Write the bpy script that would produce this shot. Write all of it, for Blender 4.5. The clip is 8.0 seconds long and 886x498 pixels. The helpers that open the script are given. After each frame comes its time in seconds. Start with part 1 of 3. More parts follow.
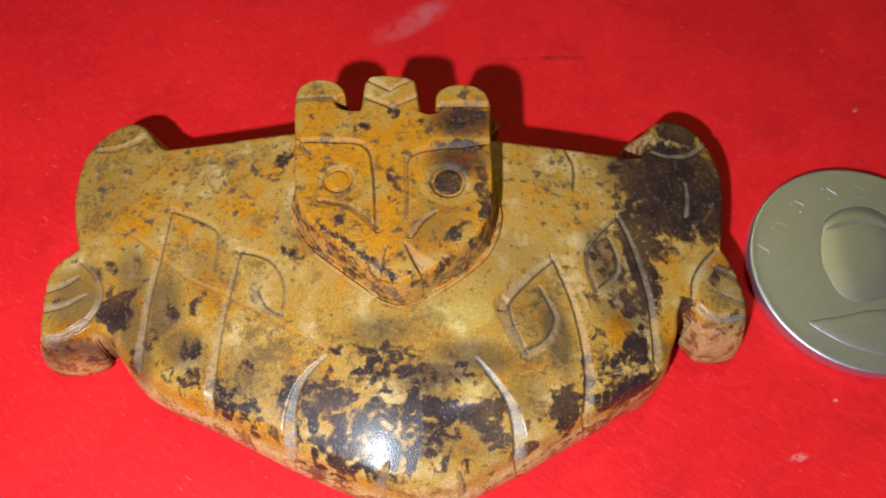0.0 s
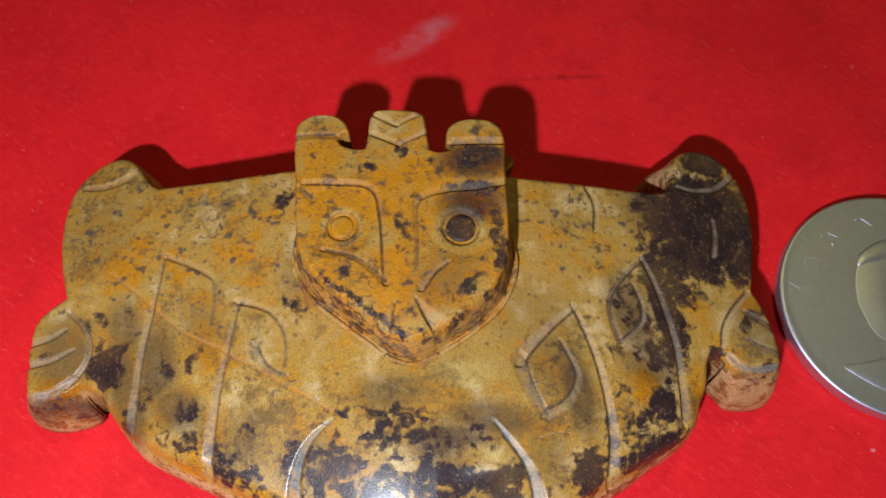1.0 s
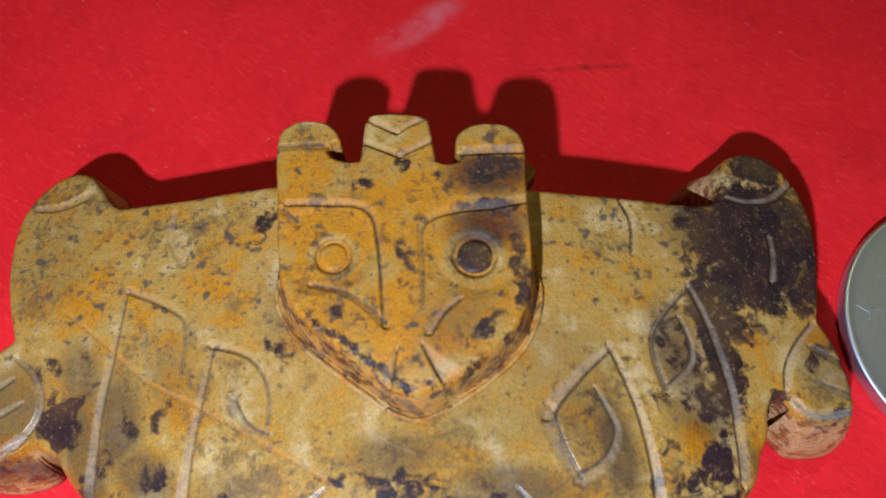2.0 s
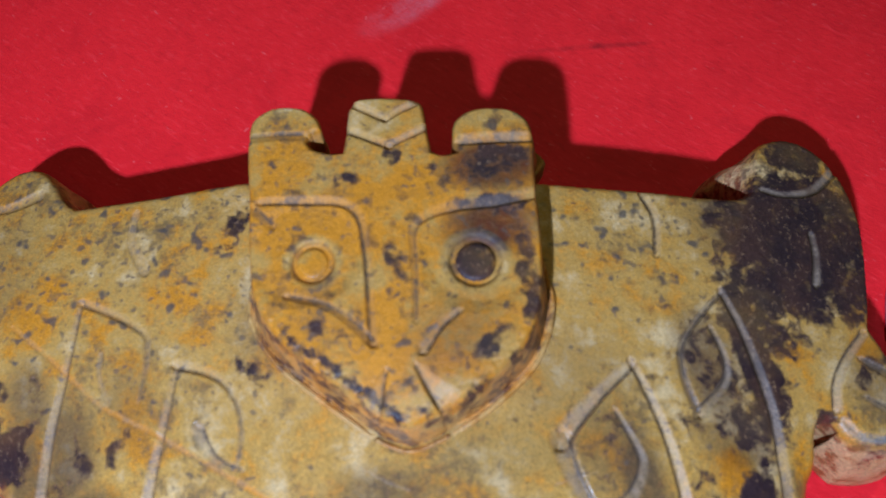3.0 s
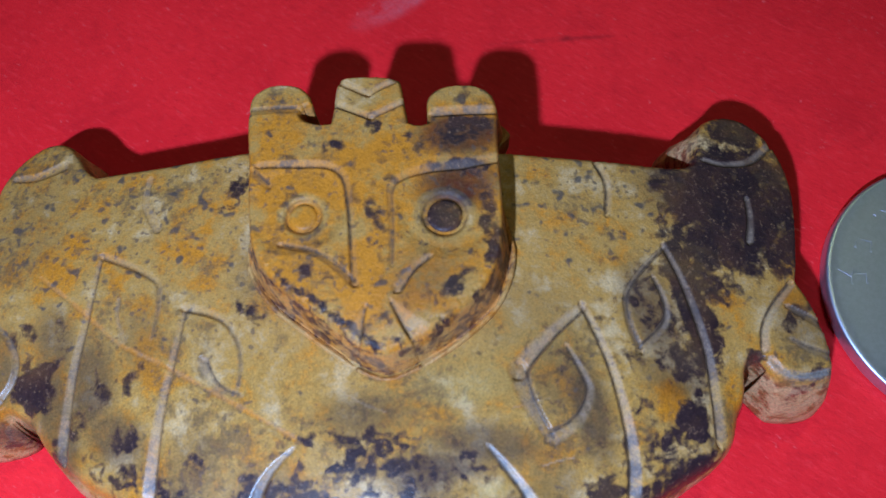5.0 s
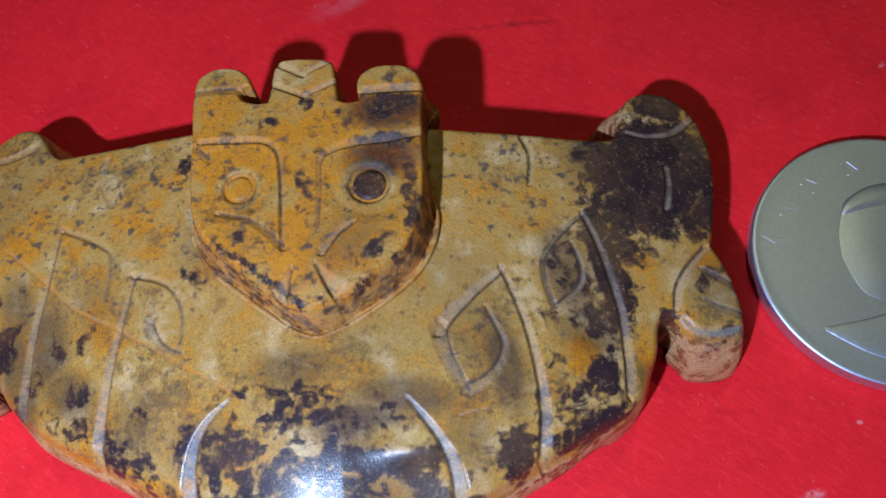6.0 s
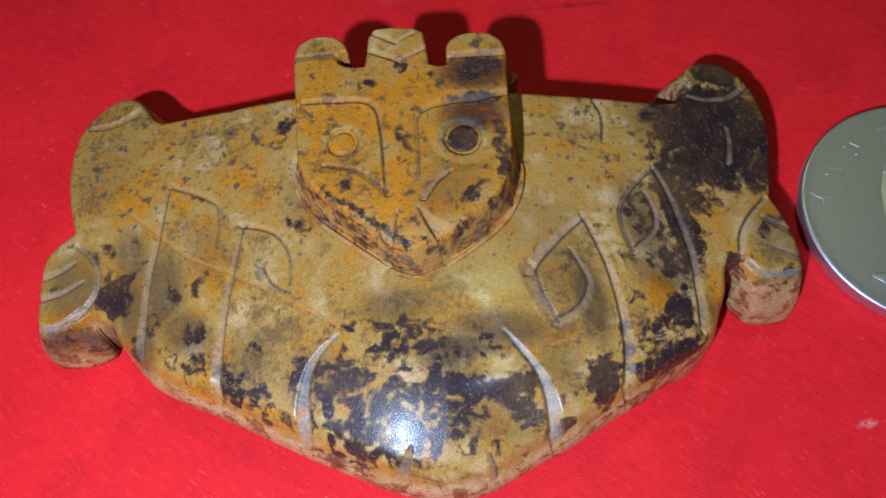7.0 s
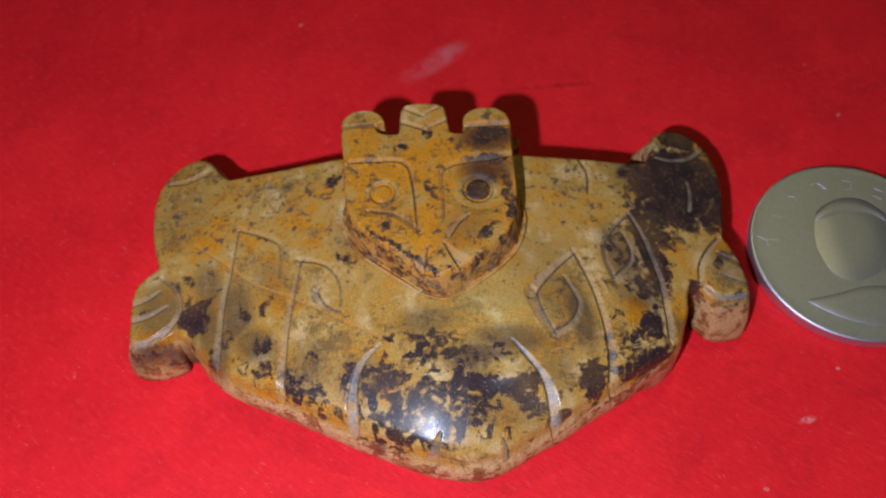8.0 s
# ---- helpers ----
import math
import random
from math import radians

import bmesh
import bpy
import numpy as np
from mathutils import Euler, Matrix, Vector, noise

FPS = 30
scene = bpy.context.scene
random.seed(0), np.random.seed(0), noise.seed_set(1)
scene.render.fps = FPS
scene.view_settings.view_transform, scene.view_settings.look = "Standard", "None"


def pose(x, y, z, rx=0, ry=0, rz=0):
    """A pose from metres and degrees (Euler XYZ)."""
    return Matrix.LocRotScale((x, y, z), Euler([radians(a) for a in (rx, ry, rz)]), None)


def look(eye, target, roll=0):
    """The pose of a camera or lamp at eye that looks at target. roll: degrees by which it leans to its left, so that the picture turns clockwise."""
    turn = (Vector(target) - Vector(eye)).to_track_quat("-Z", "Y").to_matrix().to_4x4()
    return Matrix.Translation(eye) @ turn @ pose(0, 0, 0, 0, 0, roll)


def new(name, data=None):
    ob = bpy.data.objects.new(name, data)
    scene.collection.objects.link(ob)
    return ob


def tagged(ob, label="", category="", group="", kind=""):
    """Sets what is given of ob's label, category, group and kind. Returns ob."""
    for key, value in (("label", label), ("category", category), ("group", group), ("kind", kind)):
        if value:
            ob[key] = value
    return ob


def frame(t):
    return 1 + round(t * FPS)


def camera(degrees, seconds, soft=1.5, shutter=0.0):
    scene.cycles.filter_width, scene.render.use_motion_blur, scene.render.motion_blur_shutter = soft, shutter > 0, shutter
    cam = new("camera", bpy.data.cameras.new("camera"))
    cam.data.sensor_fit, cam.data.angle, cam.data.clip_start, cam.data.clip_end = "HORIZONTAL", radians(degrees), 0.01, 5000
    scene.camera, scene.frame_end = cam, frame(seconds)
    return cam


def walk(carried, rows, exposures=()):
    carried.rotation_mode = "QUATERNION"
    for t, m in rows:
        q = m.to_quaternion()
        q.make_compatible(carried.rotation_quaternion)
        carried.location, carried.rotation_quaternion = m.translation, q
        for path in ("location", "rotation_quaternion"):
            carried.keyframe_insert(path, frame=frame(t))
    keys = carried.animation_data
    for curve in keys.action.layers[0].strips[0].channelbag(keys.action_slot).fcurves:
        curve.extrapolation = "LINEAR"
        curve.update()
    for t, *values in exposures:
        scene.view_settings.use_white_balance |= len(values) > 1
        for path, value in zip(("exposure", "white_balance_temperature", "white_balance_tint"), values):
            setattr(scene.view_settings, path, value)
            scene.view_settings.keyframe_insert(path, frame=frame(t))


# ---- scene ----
# Lengths of the carving and the camera's way are in millimetres; MM turns them into metres.
MM = 0.001
cam = camera(58.4, 8.0, 1.5)
cam.data.dof.use_dof, cam.data.dof.focus_distance, cam.data.dof.aperture_fstop = True, 0.071, 42
# seconds, x, y, z (mm), turns about x, y, z (degrees)
ROWS = [
    (0.0, 2.10, -37.77, 81.33, 25.99, -1.19, -2.03),
    (0.5, 1.44, -34.04, 80.99, 24.96, -1.01, -2.20),
    (1.0, 1.38, -29.60, 79.29, 24.52, -0.93, -2.46),
    (1.5, 1.07, -25.04, 74.74, 23.72, -0.49, -2.78),
    (2.0, 1.61, -21.14, 70.43, 23.03, -0.16, -3.03),
    (2.2, 2.37, -18.98, 67.64, 22.66, 0.39, -3.06),
    (3.3, 2.49, -17.12, 63.22, 22.16, 0.40, -3.46),
    (3.5, 2.53, -17.03, 63.15, 21.91, 0.31, -3.43),
    (4.0, 2.61, -17.64, 63.75, 21.93, 0.62, -3.26),
    (4.5, 3.26, -20.51, 66.94, 22.36, 0.82, -3.26),
    (4.7, 3.95, -22.27, 67.96, 22.86, 0.57, -3.15),
    (5.8, 9.71, -28.33, 70.31, 23.96, 2.64, -3.05),
    (6.0, 12.57, -29.43, 71.12, 23.87, 2.95, -3.00),
    (6.5, 7.97, -33.51, 72.43, 24.20, 2.81, -3.19),
    (7.0, 3.71, -36.69, 74.53, 24.91, 2.37, -3.51),
    (7.5, 1.38, -38.29, 78.32, 26.60, 2.07, -3.88),
    (8.0, 0.02, -48.07, 88.50, 29.99, 1.62, -4.04),
]
EXPOSURES = [(0.0, -0.14, 6000, 5), (0.5, -0.31, 6000, 7), (1.0, -0.40, 5850, 8), (1.5, -0.45, 5450, 8), (2.0, -0.20, 5150, 6), (3.5, -0.20, 4300, 11), (4.5, -0.33, 4150, 11), (6.0, -0.42, 4600, 12),
             (7.0, -0.48, 4900, 9), (7.5, -0.55, 5200, 12), (8.0, -0.66, 5450, 15)]
walk(cam, [(t, pose(x * MM, y * MM, z * MM, rx, ry, rz)) for t, x, y, z, rx, ry, rz in ROWS], EXPOSURES)

# ---- light ----
world = bpy.data.worlds.new("world")
scene.world = world
world.use_nodes = True
world.node_tree.nodes["Background"].inputs["Color"].default_value = (0.97, 0.95, 0.92, 1)
world.node_tree.nodes["Background"].inputs["Strength"].default_value = 0.011


def area_lamp(name, eye, target, size, watts, colour):
    data = bpy.data.lights.new(name, "AREA")
    data.shape, data.size, data.energy, data.color = "DISK", size, watts, colour
    ob = new(name, data)
    ob.matrix_world = look(eye, target)
    return ob


def torch(name, eye, radius, watts, colour):
    """A bare white light-emitting diode that shines all round."""
    data = bpy.data.lights.new(name, "POINT")
    data.shadow_soft_size, data.energy, data.color = radius, watts, colour
    ob = new(name, data)
    ob.location = eye
    return ob


torch("torch_light", (-0.0250, -0.0700, 0.1000), 0.0023, 1.05, (0.87, 0.92, 1.0))
area_lamp("room_lamp_light", (0.18, 0.64, 1.52), (0, 0, 0), 0.05, 4.2, (1.0, 0.89, 0.24))


# ---- materials ----
class Nodes:
    """Short hand for a node material: n.add(type, inputs..., **settings) gives the node."""

    def __init__(self, name):
        self.mat = bpy.data.materials.new(name)
        self.mat.use_nodes = True
        self.tree = self.mat.node_tree
        self.bsdf = self.tree.nodes["Principled BSDF"]

    def put(self, socket, value):
        if isinstance(value, bpy.types.NodeSocket):
            self.tree.links.new(value, socket)
        else:
            socket.default_value = value

    def noise(self, scale, detail=4.0, rough=0.55, distort=0.0, vector=None):
        n = self.tree.nodes.new("ShaderNodeTexNoise")
        n.inputs["Scale"].default_value, n.inputs["Detail"].default_value = scale, detail
        n.inputs["Roughness"].default_value, n.inputs["Distortion"].default_value = rough, distort
        self.put(n.inputs["Vector"], vector if vector is not None else self.coords())
        return n.outputs["Fac"]

    def coords(self):
        found = self.tree.nodes.get("Texture Coordinate")
        return (found or self.tree.nodes.new("ShaderNodeTexCoord")).outputs["Object"]

    def attr(self, name):
        n = self.tree.nodes.new("ShaderNodeAttribute")
        n.attribute_name = name
        return n.outputs["Fac"]

    def math(self, op, a, b=0.0, c=0.0):
        n = self.tree.nodes.new("ShaderNodeMath")
        n.operation = op
        for s, v in zip(n.inputs, (a, b, c)):
            self.put(s, v)
        return n.outputs[0]

    def step(self, value, lo, hi, a=0.0, b=1.0):
        n = self.tree.nodes.new("ShaderNodeMapRange")
        n.interpolation_type = "SMOOTHSTEP"
        for s, v in zip(n.inputs, (value, lo, hi, a, b)):
            self.put(s, v)
        return n.outputs[0]

    def ellipse(self, cx, cy, rx, ry, turn):
        """1 inside a turned ellipse (mm), fading outwards."""
        m = self.tree.nodes.new("ShaderNodeMapping")
        m.vector_type = "TEXTURE"
        m.inputs["Location"].default_value = (cx * MM, cy * MM, 0)
        m.inputs["Rotation"].default_value = (0, 0, radians(turn))
        m.inputs["Scale"].default_value = (rx * MM, ry * MM, 1)
        self.put(m.inputs["Vector"], self.coords())
        v = self.tree.nodes.new("ShaderNodeVectorMath")
        v.operation = "LENGTH"
        self.put(v.inputs[0], m.outputs[0])
        return self.step(v.outputs["Value"], 0.3, 1.15, 1.0, 0.0)

    def mix(self, fac, a, b):
        n = self.tree.nodes.new("ShaderNodeMix")
        n.data_type = "RGBA"
        self.put(n.inputs[0], fac)
        for s, v in ((n.inputs[6], a), (n.inputs[7], b)):
            self.put(s, (*v, 1) if isinstance(v, tuple) else v)
        return n.outputs[2]

    def scale(self, colour, by):
        n = self.tree.nodes.new("ShaderNodeVectorMath")
        n.operation = "SCALE"
        self.put(n.inputs[0], colour)
        self.put(n.inputs["Scale"], by)
        return n.outputs[0]

    def bump(self, height, distance, strength=1.0, normal=None):
        n = self.tree.nodes.new("ShaderNodeBump")
        n.inputs["Distance"].default_value, n.inputs["Strength"].default_value = distance, strength
        self.put(n.inputs["Height"], height)
        if normal is not None:
            self.put(n.inputs["Normal"], normal)
        return n.outputs[0]

    def finish(self, **inputs):
        for key, value in inputs.items():
            value = (*value, 1) if isinstance(value, tuple) and len(value) == 3 else value
            self.put(self.bsdf.inputs[key.replace("_", " ")], value)
        return self.mat


def stone_material():
    n = Nodes("mottled_stone")
    dark, ochre, side, speck, polish, cut, soil_shade, haze = (n.attr(k) for k in ("dark", "ochre", "side", "speck", "polish", "cut", "soil_shade", "haze"))
    cloud = n.noise(250, 4.5, 0.6, 0.3)
    veil = n.noise(120, 4, 0.6, 0.5)
    grain = n.noise(3200, 4, 0.7)
    patch = n.noise(560, 3, 0.5, 0.6)
    blots = n.noise(900, 1.2, 0.5, 0.2)
    pepper = n.noise(2000, 3, 0.6)
    isles = n.noise(720, 2, 0.5, 1.0)
    dust = n.noise(6500, 2, 0.6)
    off = lambda v, k: n.math("MULTIPLY", n.math("SUBTRACT", v, 0.5), k)
    add = lambda a, b: n.math("ADD", a, b)
    cream, tan, orange, olive = (0.555, 0.358, 0.148), (0.410, 0.218, 0.040), (0.48, 0.182, 0.003), (0.135, 0.080, 0.034)
    warm = add(add(n.math("MULTIPLY", ochre, 0.85), off(cloud, 2.3)), add(off(grain, 0.9), off(patch, 0.9)))
    colour = n.mix(n.step(warm, -0.2, 0.3), cream, tan)
    colour = n.mix(n.step(warm, 0.3, 0.85), colour, orange)
    # olive clouds and pepper in the ground colour
    murk = add(off(veil, 1.7), add(off(patch, 1.1), off(pepper, 1.1)))
    colour = n.mix(n.math("MULTIPLY", n.step(murk, 0.0, 0.46, 0.0, 0.72), n.step(ochre, 0.6, 1.1, 1.0, 0.5)), colour, olive)
    # cloudy brown depths under the polish
    deep = n.math("MULTIPLY", haze, n.step(add(patch, off(pepper, 0.35)), 0.30, 0.62, 1.0, 0.82))
    colour = n.mix(deep, colour, n.mix(n.step(cloud, 0.4, 0.6), n.mix(n.step(ochre, 0.5, 0.7), (0.052, 0.028, 0.022), (0.068, 0.018, 0.008)), n.mix(n.step(ochre, 0.5, 0.7), (0.066, 0.040, 0.024), (0.115, 0.028, 0.008))))
    # grey and black mineral specks
    spot = add(add(blots, n.math("MULTIPLY", n.math("SUBTRACT", speck, 1.0), 0.3)), off(grain, 0.12))
    colour = n.mix(n.step(spot, 0.59, 0.71, 0.0, 0.8), colour, (0.060, 0.048, 0.044))
    flecks = add(add(n.noise(1600, 1.2, 0.5, 0.2), off(veil, 0.35)), n.math("MULTIPLY", n.math("SUBTRACT", speck, 1.0), 0.15))
    colour = n.mix(n.step(flecks, 0.60, 0.72, 0.0, 0.7), colour, (0.095, 0.062, 0.042))
    # purple-brown stains with ragged edges and light flecks in them
    ragged = add(add(off(isles, 1.7), off(blots, 1.0)), add(off(pepper, 0.8), add(off(patch, 0.8), off(grain, 0.45))))
    swing = add(0.4, n.math("MULTIPLY", n.math("MULTIPLY", dark, n.math("SUBTRACT", 1.0, dark)), 2.4))
    stain = add(n.math("MULTIPLY", dark, 0.66), n.math("MULTIPLY", ragged, swing))
    brown = n.mix(n.step(cloud, 0.4, 0.62), (0.025, 0.0125, 0.013), (0.050, 0.022, 0.016))
    brown = n.mix(n.step(polish, 0.7, 1.0, 0.0, 0.6), brown, (0.036, 0.0195, 0.020))
    brown = n.mix(n.step(add(grain, off(pepper, 0.5)), 0.56, 0.74, 0.0, 0.55), brown, (0.27, 0.15, 0.07))
    colour = n.mix(n.step(stain, 0.16, 0.30, 0.0, 0.35), colour, (0.16, 0.075, 0.025))
    colour = n.mix(n.math("MULTIPLY", n.step(stain, n.step(polish, 0.1, 0.8, 0.12, 0.16), n.step(polish, 0.1, 0.8, 0.58, 0.54)), n.step(veil, 0.3, 0.55, 0.78, 1.0)), colour, brown)
    # cut lines: a paler floor, its greyest tone painting light that falls on it
    colour = n.mix(n.math("MULTIPLY", cut, n.step(add(patch, off(pepper, 0.6)), 0.35, 0.6, 0.15, 0.42)), colour, n.mix(n.step(cut, 0.95, 1.2), (0.40, 0.27, 0.165), (0.36, 0.33, 0.30)))
    # a dark line on the steep flank, part soiling, part painted shade
    colour = n.mix(n.math("MULTIPLY", soil_shade, n.step(pepper, 0.3, 0.55, 0.5, 0.95)), colour, (0.050, 0.030, 0.018))
    # sawn edge: reddish rind
    rind = n.mix(n.step(add(patch, off(pepper, 0.5)), 0.44, 0.62), (0.55, 0.315, 0.14), (0.22, 0.065, 0.025))
    colour = n.mix(n.math("MULTIPLY", n.math("MULTIPLY", side, n.math("SUBTRACT", 1.0, n.math("MULTIPLY", n.math("MAXIMUM", haze, n.step(dark, 0.6, 0.95)), 0.85))), n.step(cloud, 0.35, 0.55, 0.45, 0.9)), colour, rind)
    colour = n.scale(colour, n.step(add(n.math("MULTIPLY", dust, 0.5), n.math("MULTIPLY", grain, 0.5)), 0.3, 0.7, n.step(polish, 0.3, 1.0, 0.78, 0.66), n.step(polish, 0.3, 1.0, 1.2, 1.3)))
    rough = add(add(n.step(polish, 0.0, 1.0, 0.55, 0.335), off(grain, 0.2)), n.math("MULTIPLY", cut, 0.15))
    lumps = n.math("MULTIPLY", add(n.math("MULTIPLY", blots, 0.8), pepper), add(n.step(polish, 0.0, 0.9, 1.7, 0.1), n.math("MULTIPLY", side, 2.5)))
    smooth = n.math("SUBTRACT", 1.0, n.math("MULTIPLY", n.math("MINIMUM", cut, 1.0), 0.75))
    normal = n.bump(n.math("MULTIPLY", add(n.math("MULTIPLY", add(grain, dust), n.step(polish, 0.1, 1.0, 0.8, 0.3)), lumps), smooth), 0.00005, 0.9)
    return n.finish(Base_Color=colour, Roughness=rough, Specular_IOR_Level=n.step(polish, 0.0, 1.0, 0.24, 0.32), Normal=normal, Coat_Weight=n.math("MULTIPLY", add(n.step(polish, 0.1, 1.0, 0.0, 0.13), n.step(polish, 1.0, 1.6, 0.0, 0.4)), n.math("SUBTRACT", 1.0, n.math("MULTIPLY", cut, 0.7))),
                    Coat_Normal=n.bump(add(n.math("MULTIPLY", grain, 0.5), dust), 0.00005, 0.3), Coat_Roughness=add(0.17, off(grain, 0.08)))


def paper_material():
    n = Nodes("red_paper")
    slant = n.tree.nodes.new("ShaderNodeMapping")
    slant.vector_type = "TEXTURE"
    slant.inputs["Rotation"].default_value = (0, 0, radians(-38))
    slant.inputs["Scale"].default_value = (2.6, 0.8, 1)
    n.put(slant.inputs["Vector"], n.coords())
    hair = n.noise(1700, 4, 0.65, 0.4, slant.outputs[0])
    strand = n.math("ADD", n.noise(2600, 2, 0.5, 0.3, slant.outputs[0]), n.math("MULTIPLY", n.math("SUBTRACT", n.noise(260, 3, 0.6), 0.5), 0.35))
    fibre, cloud, fleck, streak = n.noise(1500, 6, 0.75), n.noise(45, 6, 0.62), n.noise(900, 2, 0.5), n.noise(150, 6, 0.7, 0.6)
    colour = n.mix(n.step(cloud, 0.32, 0.66), (0.78, 0.0130, 0.0165), (0.66, 0.0090, 0.0130))
    colour = n.mix(n.step(streak, 0.46, 0.72, 0.0, 0.4), colour, (0.46, 0.006, 0.012))
    colour = n.mix(n.step(fibre, 0.5, 0.8, 0.0, 0.28), colour, (0.40, 0.006, 0.010))
    colour = n.mix(n.step(hair, 0.52, 0.72, 0.0, 0.36), colour, (0.90, 0.04, 0.045))
    colour = n.mix(n.step(hair, 0.46, 0.30, 0.0, 0.25), colour, (0.38, 0.005, 0.010))
    colour = n.mix(n.step(fleck, 0.70, 0.78, 0.0, 0.3), colour, (0.88, 0.16, 0.15))
    colour = n.mix(n.step(strand, 0.66, 0.80, 0.0, 0.34), colour, (0.88, 0.13, 0.12))
    # chalky scuff and small pale chips
    rub = n.math("MULTIPLY", n.ellipse(2.2, 35.5, 6.6, 2.2, 33), n.step(streak, 0.30, 0.66))
    colour = n.mix(n.math("MULTIPLY", rub, 0.48), colour, (0.62, 0.24, 0.27))
    for cx, cy, rx, ry, turn in ((40.7, -22.8, 1.2, 0.5, 10), (-18, 45, 0.5, 0.3, 0), (58, 20, 0.6, 0.3, 40), (34, -30, 0.4, 0.3, 0), (46, -17, 0.35, 0.25, 0)):
        colour = n.mix(n.math("MULTIPLY", n.ellipse(cx, cy, rx, ry, turn), n.step(fibre, 0.38, 0.6, 0, 0.6)), colour, (0.75, 0.32, 0.30))
    # worn dark line
    line = n.math("MULTIPLY", n.math("MAXIMUM", n.math("MULTIPLY", n.ellipse(18.5, 28.95, 8.0, 0.4, 1), 0.7), n.ellipse(19.4, 29.1, 1.2, 0.5, 0)), n.step(streak, 0.36, 0.62))
    colour = n.mix(n.math("MULTIPLY", line, 0.65), colour, (0.16, 0.008, 0.012))
    normal = n.bump(n.math("ADD", n.math("ADD", fibre, hair), n.math("MULTIPLY", streak, 1.2)), 0.00005, 1.0)
    return n.finish(Base_Color=colour, Roughness=0.6, Specular_IOR_Level=0.15, Normal=normal)


def plain_material(name, colour, rough, metal=0.0, scale=300, vary=0.25, depth=0.0):
    n = Nodes(name)
    noise_a = n.noise(scale, 5, 0.6)
    tint = n.mix(n.step(noise_a, 0.3, 0.7), tuple(c * (1 - vary) for c in colour), colour)
    values = dict(Base_Color=tint, Roughness=n.step(noise_a, 0.3, 0.7, rough * 0.96, rough * 1.04), Metallic=metal)
    if depth:
        values["Normal"] = n.bump(noise_a, depth, 0.6)
    return n.finish(**values)


STONE = stone_material()
PAPER = paper_material()
NICKEL = plain_material("worn_nickel", (0.66, 0.63, 0.73), 0.48, 1.0, 2600, 0.10, 0.0000015)


# ---- mesh helpers ----
def part(name, bm, material, parent=None, label=""):
    """Links a bmesh as one mesh object under a thing or a part."""
    mesh = bpy.data.meshes.new(name)
    bm.to_mesh(mesh)
    bm.free()
    return mesh_part(name, mesh, material, parent, label)


def mesh_part(name, mesh, material, parent=None, label=""):
    mesh.materials.append(material)
    ob = new(name, mesh)
    ob.parent = parent
    return tagged(ob, label)


def slab(x0, x1, y0, y1, z0, z1, bevel=0.0):
    bm = bmesh.new()
    bmesh.ops.create_cube(bm, size=1)
    bmesh.ops.scale(bm, vec=(x1 - x0, y1 - y0, z1 - z0), verts=bm.verts)
    bmesh.ops.translate(bm, vec=((x0 + x1) / 2, (y0 + y1) / 2, (z0 + z1) / 2), verts=bm.verts)
    if bevel:
        bmesh.ops.bevel(bm, geom=bm.edges[:], offset=bevel, segments=2, affect="EDGES")
    return bm


def spline(points, step=0.25):
    """A smooth curve through the points, from the first to the last."""
    p = np.array(points, float)
    p = np.vstack([2 * p[0] - p[1], p, 2 * p[-1] - p[-2]])
    out = []
    for a, b, c, d in zip(p, p[1:], p[2:], p[3:]):
        count = max(2, int(np.hypot(*(c - b)[:2]) / step))
        t = np.linspace(0, 1, count, endpoint=False)[:, None]
        out.append(0.5 * (2 * b + (c - a) * t + (2 * a - 5 * b + 4 * c - d) * t ** 2 + (3 * b - a - 3 * c + d) * t ** 3))
    return np.vstack(out + [p[-2:-1]])


def loop(*runs):
    """A closed outline of smooth runs that meet in corners."""
    pts = np.vstack([spline(r)[:-1] if np.hypot(*(np.array(r[-1]) - np.array(n[0]))) < 1e-6 else spline(r)
                     for r, n in zip(runs, runs[1:] + runs[:1])])
    area = np.sum(pts[:, 0] * np.roll(pts[:, 1], -1) - pts[:, 1] * np.roll(pts[:, 0], -1))
    return pts if area > 0 else pts[::-1]


def nearest(q, line, closed=False):
    """For each point of q: the distance to the line, the nearest place, how far along it, and the segment's direction."""
    a = line
    b = np.roll(line, -1, 0) if closed else line[1:]
    a = a if closed else line[:-1]
    best = np.full(len(q), 1e9)
    place, along, way = np.zeros((len(q), 2)), np.zeros(len(q)), np.zeros((len(q), 2))
    for i, (s, e) in enumerate(zip(a, b)):
        v = e - s
        t = np.clip(((q - s) @ v) / max(v @ v, 1e-12), 0, 1)
        c = s + t[:, None] * v
        d = np.hypot(*(q - c).T)
        m = d < best
        best[m], place[m], along[m], way[m] = d[m], c[m], (i + t[m]) / len(a), v / max(np.hypot(*v), 1e-9)
    return best, place, along, way


def inside(q, line):
    odd = np.zeros(len(q), bool)
    for (x0, y0), (x1, y1) in zip(line, np.roll(line, -1, 0)):
        if y0 == y1:
            continue
        cross = ((y0 > q[:, 1]) != (y1 > q[:, 1])) & (q[:, 0] < (x1 - x0) * (q[:, 1] - y0) / (y1 - y0) + x0)
        odd ^= cross
    return odd


